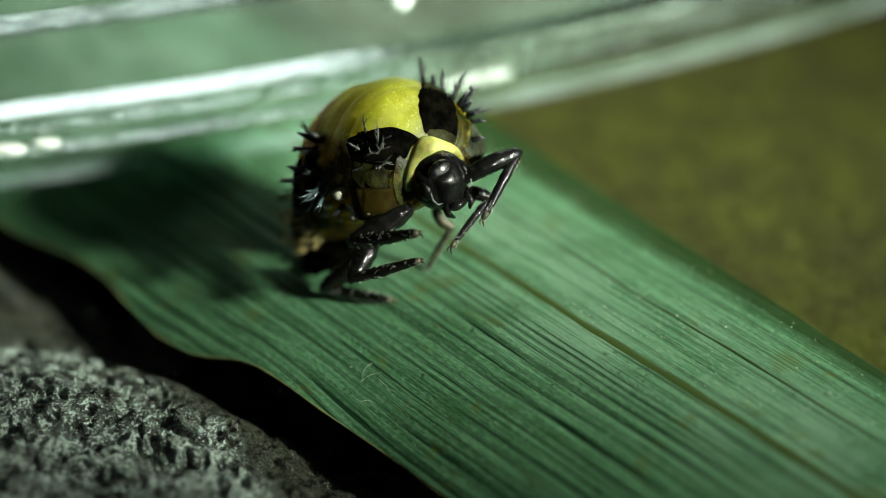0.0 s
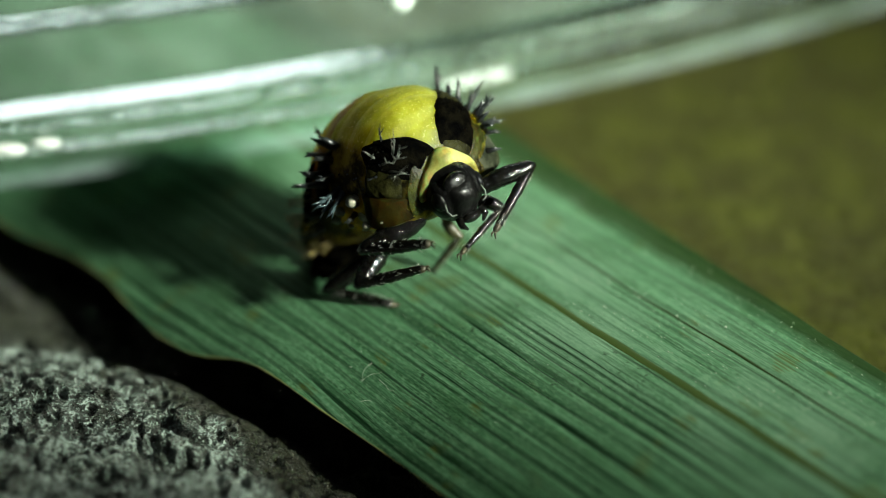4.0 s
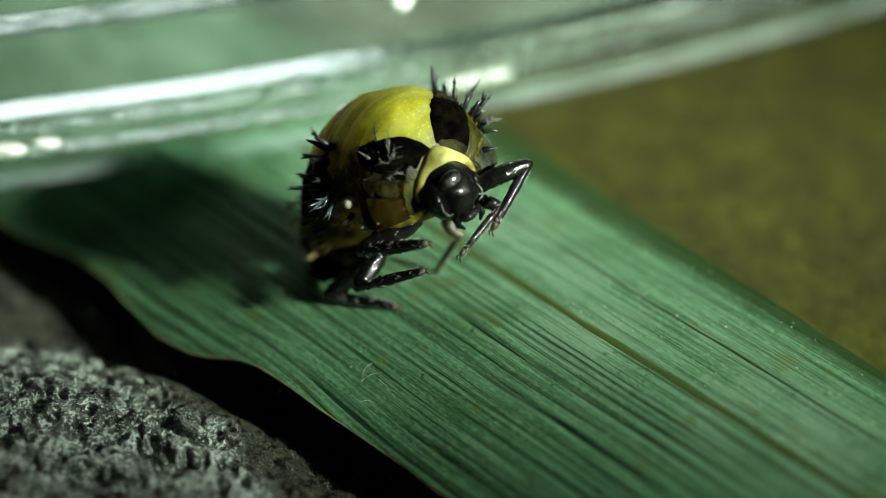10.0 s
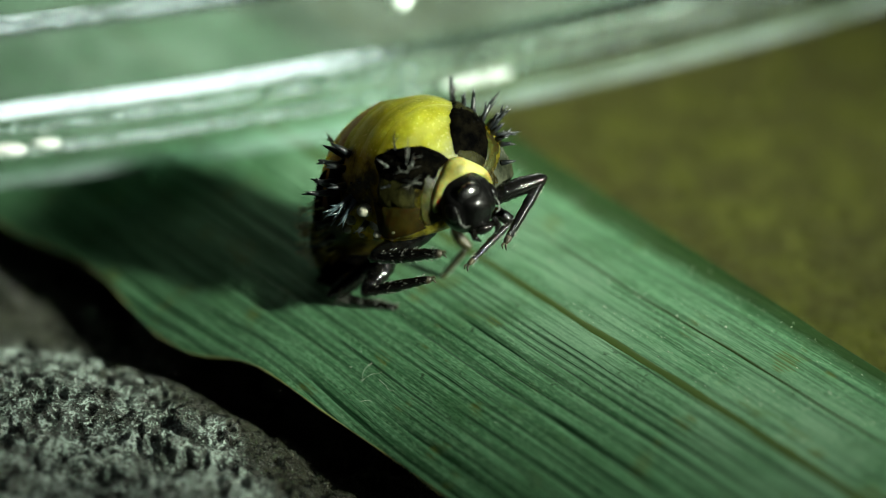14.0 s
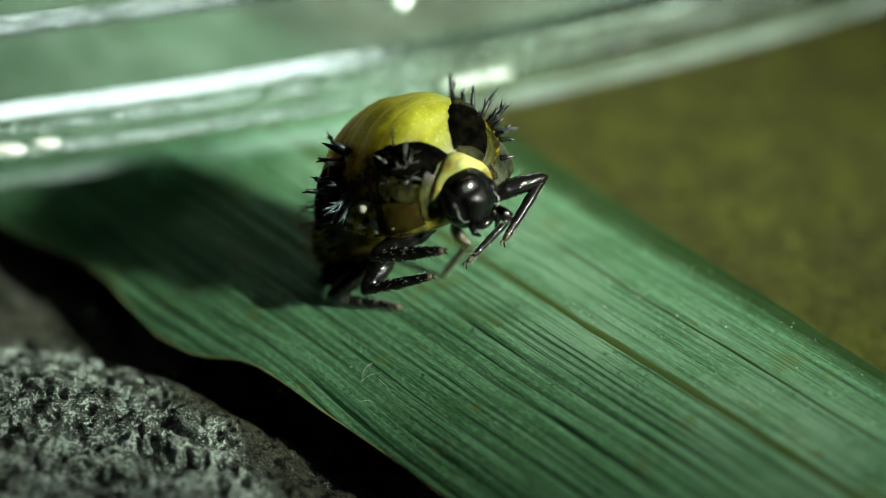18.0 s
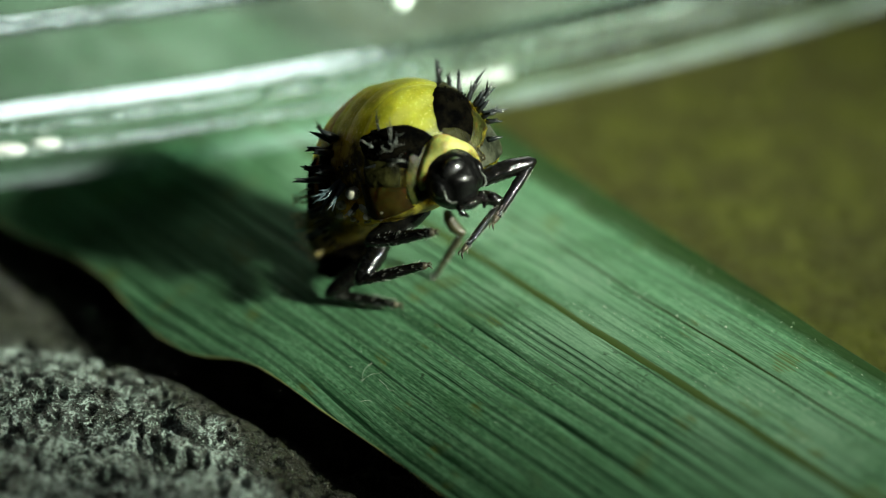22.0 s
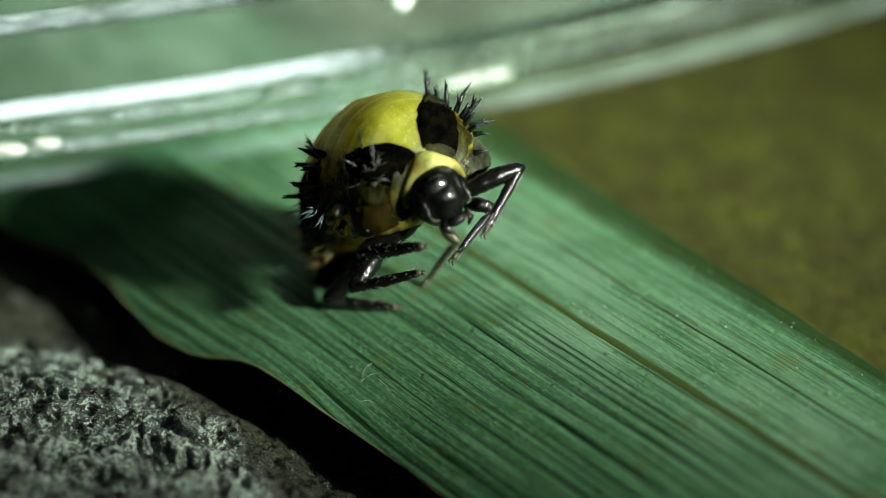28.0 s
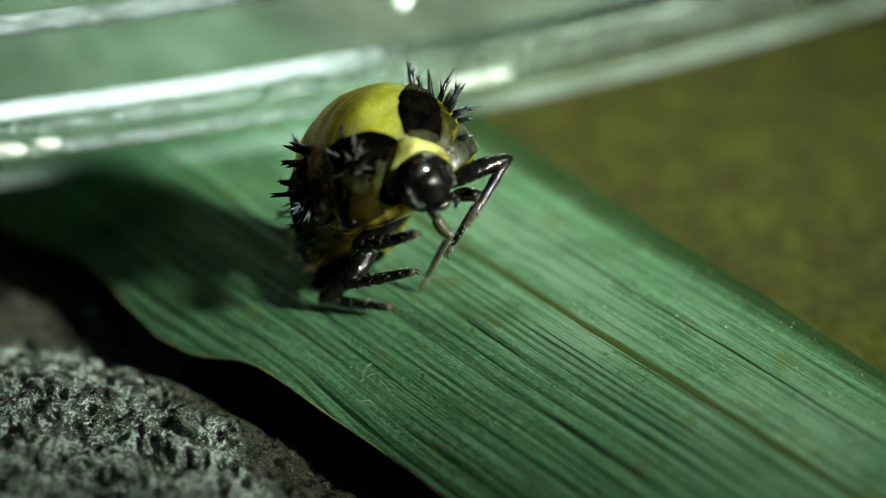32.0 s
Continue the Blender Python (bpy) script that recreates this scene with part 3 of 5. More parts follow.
def head(root):
    sh = Shape()
    c = Vector((3.16, -0.10, 0.22))
    rows = []
    for i in range(31):
        a = math.pi * (0.02 + 0.96 * i / 30)
        r = math.sin(a)
        x = math.cos(a)
        rows.append([c + Vector((0.62 * x, 0.70 * r * math.cos(b) * (1 - 0.06 * x),
                                 0.70 * r * math.sin(b) * (1.0 if math.sin(b) > 0 else 1.08)))
                     for b in (2 * math.pi * j / 40 for j in range(40))])
    brow_glint = (RISE * 0.55 + FORE * 0.83).normalized()
    for row in rows:
        for k, p in enumerate(row):
            d = (p - c).dot(brow_glint)
            p = p - brow_glint * max(0.0, d - 0.50) * 0.45                 # a flattened brow
            y = abs(p.y - c.y)
            p = c + (p - c) * (1 - 0.10 * math.exp(-((y - 0.40) / 0.07) ** 2) * (p.x > c.x))      # a furrow inside each eye
            row[k] = p + Vector((0.02 * math.sin(9 * p.z + 5 * p.y), 0, 0)) * (p.x > c.x)
    sh.grid(rows, True, (True, True))
    cap = sh.make("head", M_HEAD, root, "round glossy black head")
    for s in (-1, 1):
        e = Shape()
        e.ball((3.34, -0.10 + s * 0.54, 0.24), (0.24, 0.16, 0.27))
        e.make("eye", M_HEAD, cap, "small black eye")
        e = Shape()
        e.tube([(3.55, -0.1 + s * 0.30, -0.30), (3.66, -0.1 + s * 0.34, -0.48), (3.66, -0.1 + s * 0.22, -0.62)], [0.10, 0.09, 0.03], 8)
        e.make("palp", M_LEG, cap, "dark mouth palp")
        e = Shape()
        e.tube([(3.56, -0.1 + s * 0.52, 0.20), (3.62, -0.1 + s * 0.56, 0.02), (3.66, -0.1 + s * 0.50, -0.12), (3.68, -0.1 + s * 0.38, -0.14)], [0.02, 0.02, 0.018, 0.012], 8)
        e.make("antenna", M_GREY, cap, "short grey antenna")
    # a thin glossy ball, added so that a highlight sits high on the head
    e = Shape()
    e.ball((3.53, -0.16, 0.50), (0.155, 0.36, 0.30), 16, 24)
    e.make("brow_glint", M_BROW_GLINT, cap, "glossy bulge added to place the forehead glint")
    e = Shape()
    e.ball((3.64, -0.10, -0.38), (0.13, 0.26, 0.13))
    e.make("upper_lip", M_LEG, cap, "dark upper lip")
    return cap


def collar(root):
    """The pale shield that arches over the head and hugs the front of the body."""
    sh, rows = Shape(), []
    for i in range(57):
        q = i / 56
        th = radians(-84 + 174 * q)
        mid = math.exp(-((q - 0.51) / 0.12) ** 2)
        end = min(1.0, 5 * min(q, 1 - q)) ** 0.5
        wide = (0.14 + 0.13 * mid + 0.01 * math.sin(19 * q)) * (0.35 + 0.65 * end)
        deep = (0.20 + 0.03 * mid) * (0.35 + 0.65 * end)
        r0 = 0.80 + 0.09 * mid
        row = []
        for b in (2 * math.pi * j / 28 for j in range(28)):
            r = r0 + wide * math.cos(b) * (1 + 0.02 * math.sin(31 * q))
            x = 2.93 + 0.05 * mid + deep * math.sin(b) - 0.16 * (r - r0)
            row.append(Vector((x - 0.14 * (1 - end), -0.05 + r * math.sin(th), 0.12 + r * math.cos(th))))
        rows.append(row)
    sh.grid(rows, True, (True, True))
    return sh.make("collar", M_COLLAR, root, "pale yellow shield arched over the head")


def leg(root, hip, knee, foot, thick, seed, label="", bow=0.08, material=None):
    """Thigh, shin and clawed foot, as one movable part with three pieces."""
    rng = random.Random(seed)
    hip, knee, foot = Vector(hip), Vector(knee), Vector(foot)
    top = Shape()
    d = knee - hip
    side = d.orthogonal().normalized()
    n = 24
    pts = [hip - hip + d * (i / n) + side * bow * math.sin(math.pi * i / n) for i in range(n + 1)]
    rad = [thick * (0.55 + 0.5 * math.sin(math.pi * (0.12 + 0.78 * i / n))) for i in range(n + 1)]
    rad = [r * rng.uniform(0.93, 1.06) for r in rad]
    rad[-1] *= 0.85
    top.tube([pts[0] - d.normalized() * 0.08] + pts + [pts[-1] + d.normalized() * thick * 0.5], [rad[0] * 0.6] + rad + [rad[-1] * 0.45], 14)
    thigh = top.make("leg", material or M_LEG, root, label or "glossy black jointed leg")
    thigh.location = hip * MM
    low = Shape()
    k, e = knee - hip, foot - knee
    m = 28
    pts = [k + e * (i / m) + side * 0.03 * math.sin(4 * i / m) for i in range(m + 1)]
    low.tube(pts, [thick * (0.50 + 0.14 * math.sin(math.pi * i / m) - 0.16 * i / m) * rng.uniform(0.88, 1.1) for i in range(m + 1)], 12)
    low.make("shin", material or M_LEG, thigh, "shin set with short bristles")
    hairs = Shape()
    for _ in range(80):
        q = rng.uniform(0.05, 0.98)
        p = k + e * q
        o = Vector((rng.uniform(-1, 1), rng.uniform(-1, 1), rng.uniform(-1, 1)))
        o = (o - e * (o.dot(e) / e.length_squared)).normalized()
        b = p + o * thick * 0.42
        hairs.tube([b, b + o * rng.uniform(0.03, 0.08) + e.normalized() * 0.09], [0.009, 0.003], 4)
    hairs.make("bristles", M_BRISTLE, thigh, "fine pale bristles")
    claw = Shape()
    t = k + e
    u = e.normalized()
    across = u.cross(side).normalized()
    claw.tube([t - u * 0.10, t + u * 0.02, t + u * 0.10], [thick * 0.42, thick * 0.38, thick * 0.2], 8)
    for s in (-1, 1):
        claw.tube([t + u * 0.06, t + u * 0.16 + across * 0.05 * s, t + u * 0.19 + across * 0.05 * s - Vector((0, 0, 0.08))], [0.035, 0.028, 0.008], 6)
    claw.make("claw", M_CLAW, thigh, "dark foot with a hooked claw")
    return thigh


LEGS = (
    ((3.00, 0.48, -0.12), (3.30, 1.96, -0.22), (3.62, 0.38, -0.98), 0.22),      # left fore
    ((2.45, 0.62, -0.62), (2.74, 1.10, -1.02), (2.86, -0.34, -1.42), 0.17),     # left middle
    ((1.28, 0.30, -1.10), (1.52, 0.38, -1.66), (0.35, -0.44, -2.78), 0.15),     # left hind
    ((2.40, -0.78, -0.30), (2.05, -2.30, -0.52), (3.39, -1.23, -0.58), 0.29),   # right fore
    ((1.30, -1.35, -0.82), (1.49, -2.59, -1.43), (2.78, -1.48, -1.33), 0.25),   # right middle
    ((0.54, -1.79, -1.31), (-0.10, -2.89, -1.87), (0.93, -1.74, -2.55), 0.24),  # right hind
)


def pupa():
    root = new("ladybird_pupa")
    tagged(root, "yellow and black spiny ladybird pupa rearing up on the leaf", "insect")
    body_segments(root)
    head(root)
    collar(root)
    plate(root, "wing_pad", -1, 1.72, 2.885, lambda s: 44 - 30 * s - 15 * s ** 4, lambda s: 46 + 24 * s - 46 * max(0.0, s - 0.55) ** 1.2, M_PAD, "glossy black plate bearing grey spines", 0.12)
    plate(root, "wing_pad", 1, 2.00, 2.85, lambda s: 26 - 20 * s, lambda s: 52 + 3 * s, M_PAD, "glossy black plate bearing tall spines", 0.12)
    plate(root, "lobe", 1, 0.85, 2.22, lambda s: 44 - 21 * s, lambda s: 53, M_SHEATH, "dark olive ridge behind the black plate", 0.10)
    plate(root, "lobe", 1, 2.82, 2.91, lambda s: 12 - 8 * s, lambda s: 54, M_SHEATH, "olive band between plate and collar", 0.06)
    for x0, x1, a, b in ((-0.75, 0.0, 50, 84), (0.08, 0.62, 46, 84), (-1.4, -0.8, 60, 110)):
        plate(root, "side_plate", -1, x0, x1, lambda s, a=a: a, lambda s, b=b: b, M_PAD, "dark side plate")
    plate(root, "lobe", -1, 1.85, 2.84, lambda s: 68 + 2 * s, lambda s: 96 + 10 * math.sin(3 * s), M_AMBER, "smooth amber lobe on the flank", 0.10)
    legs = [leg(root, *spec[:3], spec[3], 40 + i, *(("olive-brown translucent jointed leg", 0.08, M_LEG_BROWN) if i == 2 else ())) for i, spec in enumerate(LEGS)]

    def on(x, deg, lift=0.02):
        return skin(x, radians(deg), lift)

    def bristle_at(x, deg, side, rise, fore=0.0, **k):
        b = on(x, deg, 0.0)
        return spine(root, b, b + SIDE * side + RISE * rise + FORE * fore, **k)

    rng0 = random.Random(12)
    # tall spines on the left pad
    for k, (x, deg, side, rise, fore, twigs) in enumerate((
            (0.95, 45, -0.06, 0.62, 0.0, 3), (1.60, 52, 0.02, 0.58, 0.0, 1), (1.80, 57, 0.24, 0.52, 0.0, 4), (1.92, 61, 0.42, 0.34, 0.1, 5),
            (2.05, 62, 0.30, 0.42, 0.2, 5), (2.00, 66, 0.48, 0.08, 0.0, 4), (2.15, 66, 0.32, 0.06, 0.1, 3), (2.70, 73, 0.30, 0.04, 0.0, 0),
            (1.35, 47, 0.04, 0.34, 0.25, 2), (2.35, 64, 0.2, 0.1, 0.2, 2), (1.75, 63, 0.36, 0.30, 0.1, 5),
            (2.1, 58, 0.22, 0.30, 0.3, 4), (2.25, 60, 0.26, 0.22, 0.2, 4), (1.95, 69, 0.34, 0.16, 0.1, 4), (2.3, 69, 0.26, 0.0, 0.1, 3))):
        bristle_at(x, deg, side * 1.2, rise * 1.15, fore, seed=1 + k, twigs=twigs, thick=0.08, spread=0.45, reach=0.6)
    # right pad: a curl of grey-lit spines
    for k, (x, deg, side, rise, fore) in enumerate((
            (2.22, -34, -0.06, 0.36, 0.3), (2.25, -46, -0.34, 0.22, 0.35), (2.52, -40, 0.10, 0.42, 0.35), (2.62, -40, 0.06, 0.36, 0.4),
            (2.45, -52, 0.56, -0.06, 0.4), (2.55, -46, 0.22, 0.30, 0.4), (2.35, -56, -0.2, -0.1, 0.35), (2.30, -50, 0.30, 0.10, 0.4), (2.5, -56, 0.42, 0.08, 0.4))):
        bristle_at(x, deg, side, rise, fore, seed=20 + k, twigs=3, thick=0.034, spread=0.8, material=M_SPINE if k in (0, 6) else M_GREY)
    # right flank
    for k, (x, deg, side, rise, fore, twigs) in enumerate((
            (0.55, -45, -0.52, 0.22, 0.1, 1), (0.75, -45, -0.42, 0.26, 0.2, 1), (0.62, -62, -0.62, 0.02, 0.1, 1),
            (0.55, -68, -0.88, -0.04, 0.1, 1), (1.05, -70, -0.55, -0.40, 0.3, 7), (0.95, -72, -0.40, -0.48, 0.3, 6),
            (1.15, -72, -0.30, -0.50, 0.3, 5), (0.6, -76, -0.4, -0.2, 0.2, 5), (0.1, -84, -0.4, -0.1, 0.1, 5), (0.0, -98, -0.35, -0.2, 0.1, 4),
            (1.5, -84, -0.2, -0.25, 0.2, 4), (-0.4, -100, -0.4, -0.1, 0.0, 4),
            (0.42, -52, -0.48, 0.14, 0.15, 2), (0.68, -54, -0.40, 0.10, 0.3, 2), (0.50, -64, -0.55, 0.08, 0.2, 2), (0.80, -64, -0.42, -0.06, 0.35, 3))):
        bristle_at(x, deg, side, rise, fore, seed=50 + k, twigs=twigs, thick=0.11 if k < 4 or k > 11 else 0.085, material=M_BLUE if k in (4, 5, 6, 7) else M_SPINE)
    # shiny grains on the black plates
    for k in range(26):
        x, deg = (rng0.uniform(2.1, 2.7), rng0.uniform(-52, -36)) if k % 2 else (rng0.uniform(2.1, 2.75), rng0.uniform(26, 50))
        grain = Shape()
        r = rng0.uniform(0.016, 0.038)
        grain.ball(on(x, deg, 0.12), (r, r, r), 6, 8)
        grain.make("grain", M_LEG, root)
    # glossy beads added along the right flank to stand in for glints on its skin
    for k in range(44):
        grain = Shape()
        r = rng0.uniform(0.014, 0.034)
        grain.ball(on(rng0.uniform(0.5, 2.4), rng0.uniform(-112, -58), 0.05), (r, r * 1.3, r), 6, 8)
        grain.make("grain", M_GLINT_BEAD, root)
    # soft lobes beside the head
    for side, x0, x1, a, b, m, label in ((-1, 2.0, 2.74, 50, 72, M_SHEATH, "dark olive wing sheath"), (-1, 2.80, 2.968, 34, 92, M_OLIVE, "olive lobe beside the head"), (1, 2.30, 2.945, 52, 68, M_OLIVE, "olive lobe beside the head"),
                                         (1, 2.10, 2.95, 66, 104, M_MILKY, "grey milky lobe beside the head")):
        plate(root, "lobe", side, x0, x1, lambda s, a=a: a, lambda s, b=b: b, m, label, 0.12 if side < 0 else 0.03)
    for x, deg, r, m, label in ((1.72, -86, (0.30, 0.12, 0.16), M_KNOB, "brown lobe on the flank"), (2.20, -88, (0.22, 0.12, 0.12), M_KNOB, "brown lobe on the flank")):
        lobe = Shape()
        lobe.ball(on(x, deg, -0.07), r, 12, 18)
        lobe.make("lobe", m, root, label)
    for x, deg, r in ((1.58, -76, 0.21), (0.95, -84, 0.15), (1.3, -88, 0.10), (1.85, -90, 0.12), (0.7, -92, 0.11), (1.15, -100, 0.08)):
        knob = Shape()
        knob.ball(on(x, deg, 0.04), (r, r, r * 0.8), 8, 12)
        knob.make("tubercle", M_KNOB, root, "shiny brown tubercle")
    bristle_at(0.1, -40, -0.22, 0.32, -0.3, seed=80, twigs=5, material=M_HAIR)
    # tan bristles where the old skin holds the tail
    rng = random.Random(5)
    for k in range(40):
        x, deg = rng.uniform(-1.5, 0.0), rng.uniform(-125, -66)
        bristle_at(x, deg, rng.uniform(-0.5, -0.25), rng.uniform(-0.25, 0.15), 0.0, seed=90 + k, twigs=3, thick=0.024, material=M_HAIR)
    cast, rows = Shape(), []
    for i in range(15):
        a = math.pi * (0.03 + 0.94 * i / 14)
        rows.append([Vector((-0.9 + 0.8 * math.cos(a), -1.6, -1.65)) + Vector((0, 0.85 * math.cos(b), 0.4 * math.sin(b)))
                     * math.sin(a) * (1 + 0.2 * math.sin(5 * b + 3 * a) + 0.12 * math.sin(11 * b - 4 * a)) for b in (2 * math.pi * j / 40 for j in range(40))])
    cast.grid(rows, True, (True, True))
    cast.make("cast_skin", M_PAD, root, "dark crumpled cast skin at the tail")
    return root, legs


# ---- dust ----
def dust():
    sh = Shape()
    rng = random.Random(8)
    turn = pose(0, 0, 0, 0, 0, LEAF_TURN)
    for _ in range(1000):
        u, v = rng.uniform(-6, 16), rng.choice((rng.uniform(-4.8, 5.2), rng.gauss(1.9, 0.5), rng.gauss(2.9, 0.6), rng.uniform(4.2, 5.2)))
        if not margin_out(u) + 0.1 < v < 5.4 - 0.04 * u:
            continue
        z = float(leaf_surface(np.float64(u), np.float64(v)))
        r = rng.uniform(0.005, 0.012) * (2 if rng.random() < 0.06 else 1)
        sh.ball(turn @ Vector((u, v, z + r * 0.3)), (r * rng.uniform(0.7, 1.6), r, r * 0.7), 4, 6)
    ob = sh.make("dust", M_DUST)
    return tagged(ob, "pale dust grains scattered on the leaf", "dust", kind="stuff")


def fibre():
    """A few fine pale fibres caught on the veins."""
    rng = random.Random(3)
    turn = pose(0, 0, 0, 0, 0, LEAF_TURN)
    for u, v in ((2.6, -3.7), (2.9, -3.4), (3.2, -3.9), (2.4, -3.2)):
        sh, pts, a = Shape(), [], rng.uniform(0, 6)
        for k in range(9):
            z = float(leaf_surface(np.float64(u), np.float64(v)))
            pts.append(turn @ Vector((u, v, z + 0.02 + 0.03 * math.sin(k * 0.8))))
            a += rng.uniform(-0.5, 0.5)
            u, v = u + 0.07 * math.cos(a), v + 0.07 * math.sin(a)
        sh.tube(pts, [0.0032] * 9, 5)
        tagged(sh.make("fibre", M_DUST), "fine pale fibre lying on the leaf", "fibre", "fibres on the leaf")


ground()
leaf()
dish()
PUPA, PUPA_LEGS = pupa()
dust()
fibre()


# seconds, place in millimetres, turn in degrees
PUPA_ROWS = [
    (0, -0.574, 0.548, 2.381, 11.15, -20.823, -57.622), (0.5, -0.585, 0.592, 2.353, 10.482, -21.537, -57.112),
    (1, -0.59, 0.59, 2.398, 11.076, -20.966, -57.62), (1.5, -0.361, 0.51, 2.326, 9.455, -19.762, -56.549),
    (2, -0.294, 0.403, 2.348, 9.585, -18.964, -56.749), (2.5, -0.242, 0.371, 2.33, 9.192, -18.634, -56.491),
    (3, -0.201, 0.336, 2.33, 9.069, -18.687, -56.534), (3.5, -0.224, 0.33, 2.323, 9.503, -18.59, -56.909),
    (5.5, -0.464, 0.324, 2.426, 10.901, -19.443, -57.306), (6, -0.459, 0.313, 2.484, 10.764, -19.851, -57.297),
    (6.5, -0.291, 0.421, 2.543, 9.008, -22.356, -56.299), (7, -0.069, 0.204, 2.528, 7.952, -19.7, -56.142),
    (7.5, -0.111, 0.104, 2.48, 8.952, -19.681, -56.647), (8, -0.094, 0.08, 2.464, 8.763, -19.886, -56.475),
    (8.5, -0.122, 0.066, 2.461, 9.368, -19.584, -56.994), (9, -0.15, 0.02, 2.461, 9.877, -19.697, -57.712),
    (9.5, -0.249, 0.036, 2.45, 10.175, -19.617, -57.495), (10, -0.318, 0.052, 2.471, 10.87, -19.92, -57.986),
    (10.5, -0.331, 0.087, 2.482, 10.773, -20.025, -57.874), (11, -0.337, 0.038, 2.518, 10.948, -19.974, -57.897),
    (11.5, -0.291, 0.077, 2.616, 10.268, -21.823, -57.389), (12, -0.271, 0.179, 2.857, 9.533, -25.445, -57.255),
    (12.5, -0.033, -0.095, 2.5, 9.287, -19.67, -57.565), (13, 0.023, -0.168, 2.467, 8.603, -19.57, -57.253),
    (13.5, 0.04, -0.245, 2.461, 8.481, -18.7, -57.108), (14, 0.012, -0.297, 2.432, 8.227, -18.541, -56.982),
    (14.5, -0.039, -0.294, 2.444, 9.051, -17.981, -57.507), (16.5, -0.18, -0.243, 2.558, 10.433, -20.154, -57.934),
    (17, -0.087, 0.052, 2.833, 9.26, -24.409, -57.283), (17.5, 0.001, -0.283, 2.575, 9.585, -20.149, -58.1),
    (18, 0.051, -0.373, 2.538, 8.838, -20.093, -57.8), (18.5, 0.04, -0.415, 2.488, 8.929, -19.113, -57.935),
    (19, 0.035, -0.457, 2.509, 9.785, -18.187, -58.733), (19.5, -0.022, -0.466, 2.517, 11.008, -17.938, -59.119),
    (20, -0.123, -0.402, 2.507, 11.644, -19.036, -59.58), (20.5, -0.189, -0.344, 2.488, 12.163, -19.367, -59.502),
    (21, -0.221, -0.285, 2.519, 12.099, -19.937, -59.672), (21.5, -0.229, -0.246, 2.56, 12.179, -20.815, -59.696),
    (22, -0.156, -0.053, 2.688, 10.623, -23.032, -59.008), (22.5, -0.164, -0.245, 2.592, 11.739, -21.277, -60.036),
    (23, -0.18, -0.39, 2.463, 12.87, -20.07, -60.843), (23.5, -0.171, -0.411, 2.434, 12.92, -19.584, -60.846),
    (24, -0.171, -0.415, 2.412, 13.488, -19.183, -61.073), (24.5, -0.278, -0.367, 2.4, 14.035, -19.284, -61.051),
    (25, -0.373, -0.311, 2.452, 15.328, -21.071, -62.122), (25.5, -0.431, -0.255, 2.483, 15.675, -21.356, -62.563),
    (27.5, -0.379, -0.229, 2.528, 15.453, -21.877, -63.255), (28, -0.323, -0.283, 2.543, 15.391, -21.698, -63.424),
    (28.5, -0.311, -0.359, 2.609, 15.525, -21.808, -63.398), (29, -0.462, -0.448, 2.72, 16.378, -22.378, -63.383),
    (29.5, -0.636, -0.43, 2.878, 18.366, -25.662, -64.11), (30, -0.655, -0.431, 3.027, 19.424, -28.756, -65.208),
    (30.5, -0.62, -0.406, 3.01, 18.749, -28.001, -64.929), (31, -0.645, -0.405, 3.035, 18.745, -28.834, -64.848),
    (31.5, -0.321, -0.272, 3.04, 15.102, -29.125, -63.007), (32, -0.533, -0.668, 2.892, 17.759, -26.751, -65.138),
]
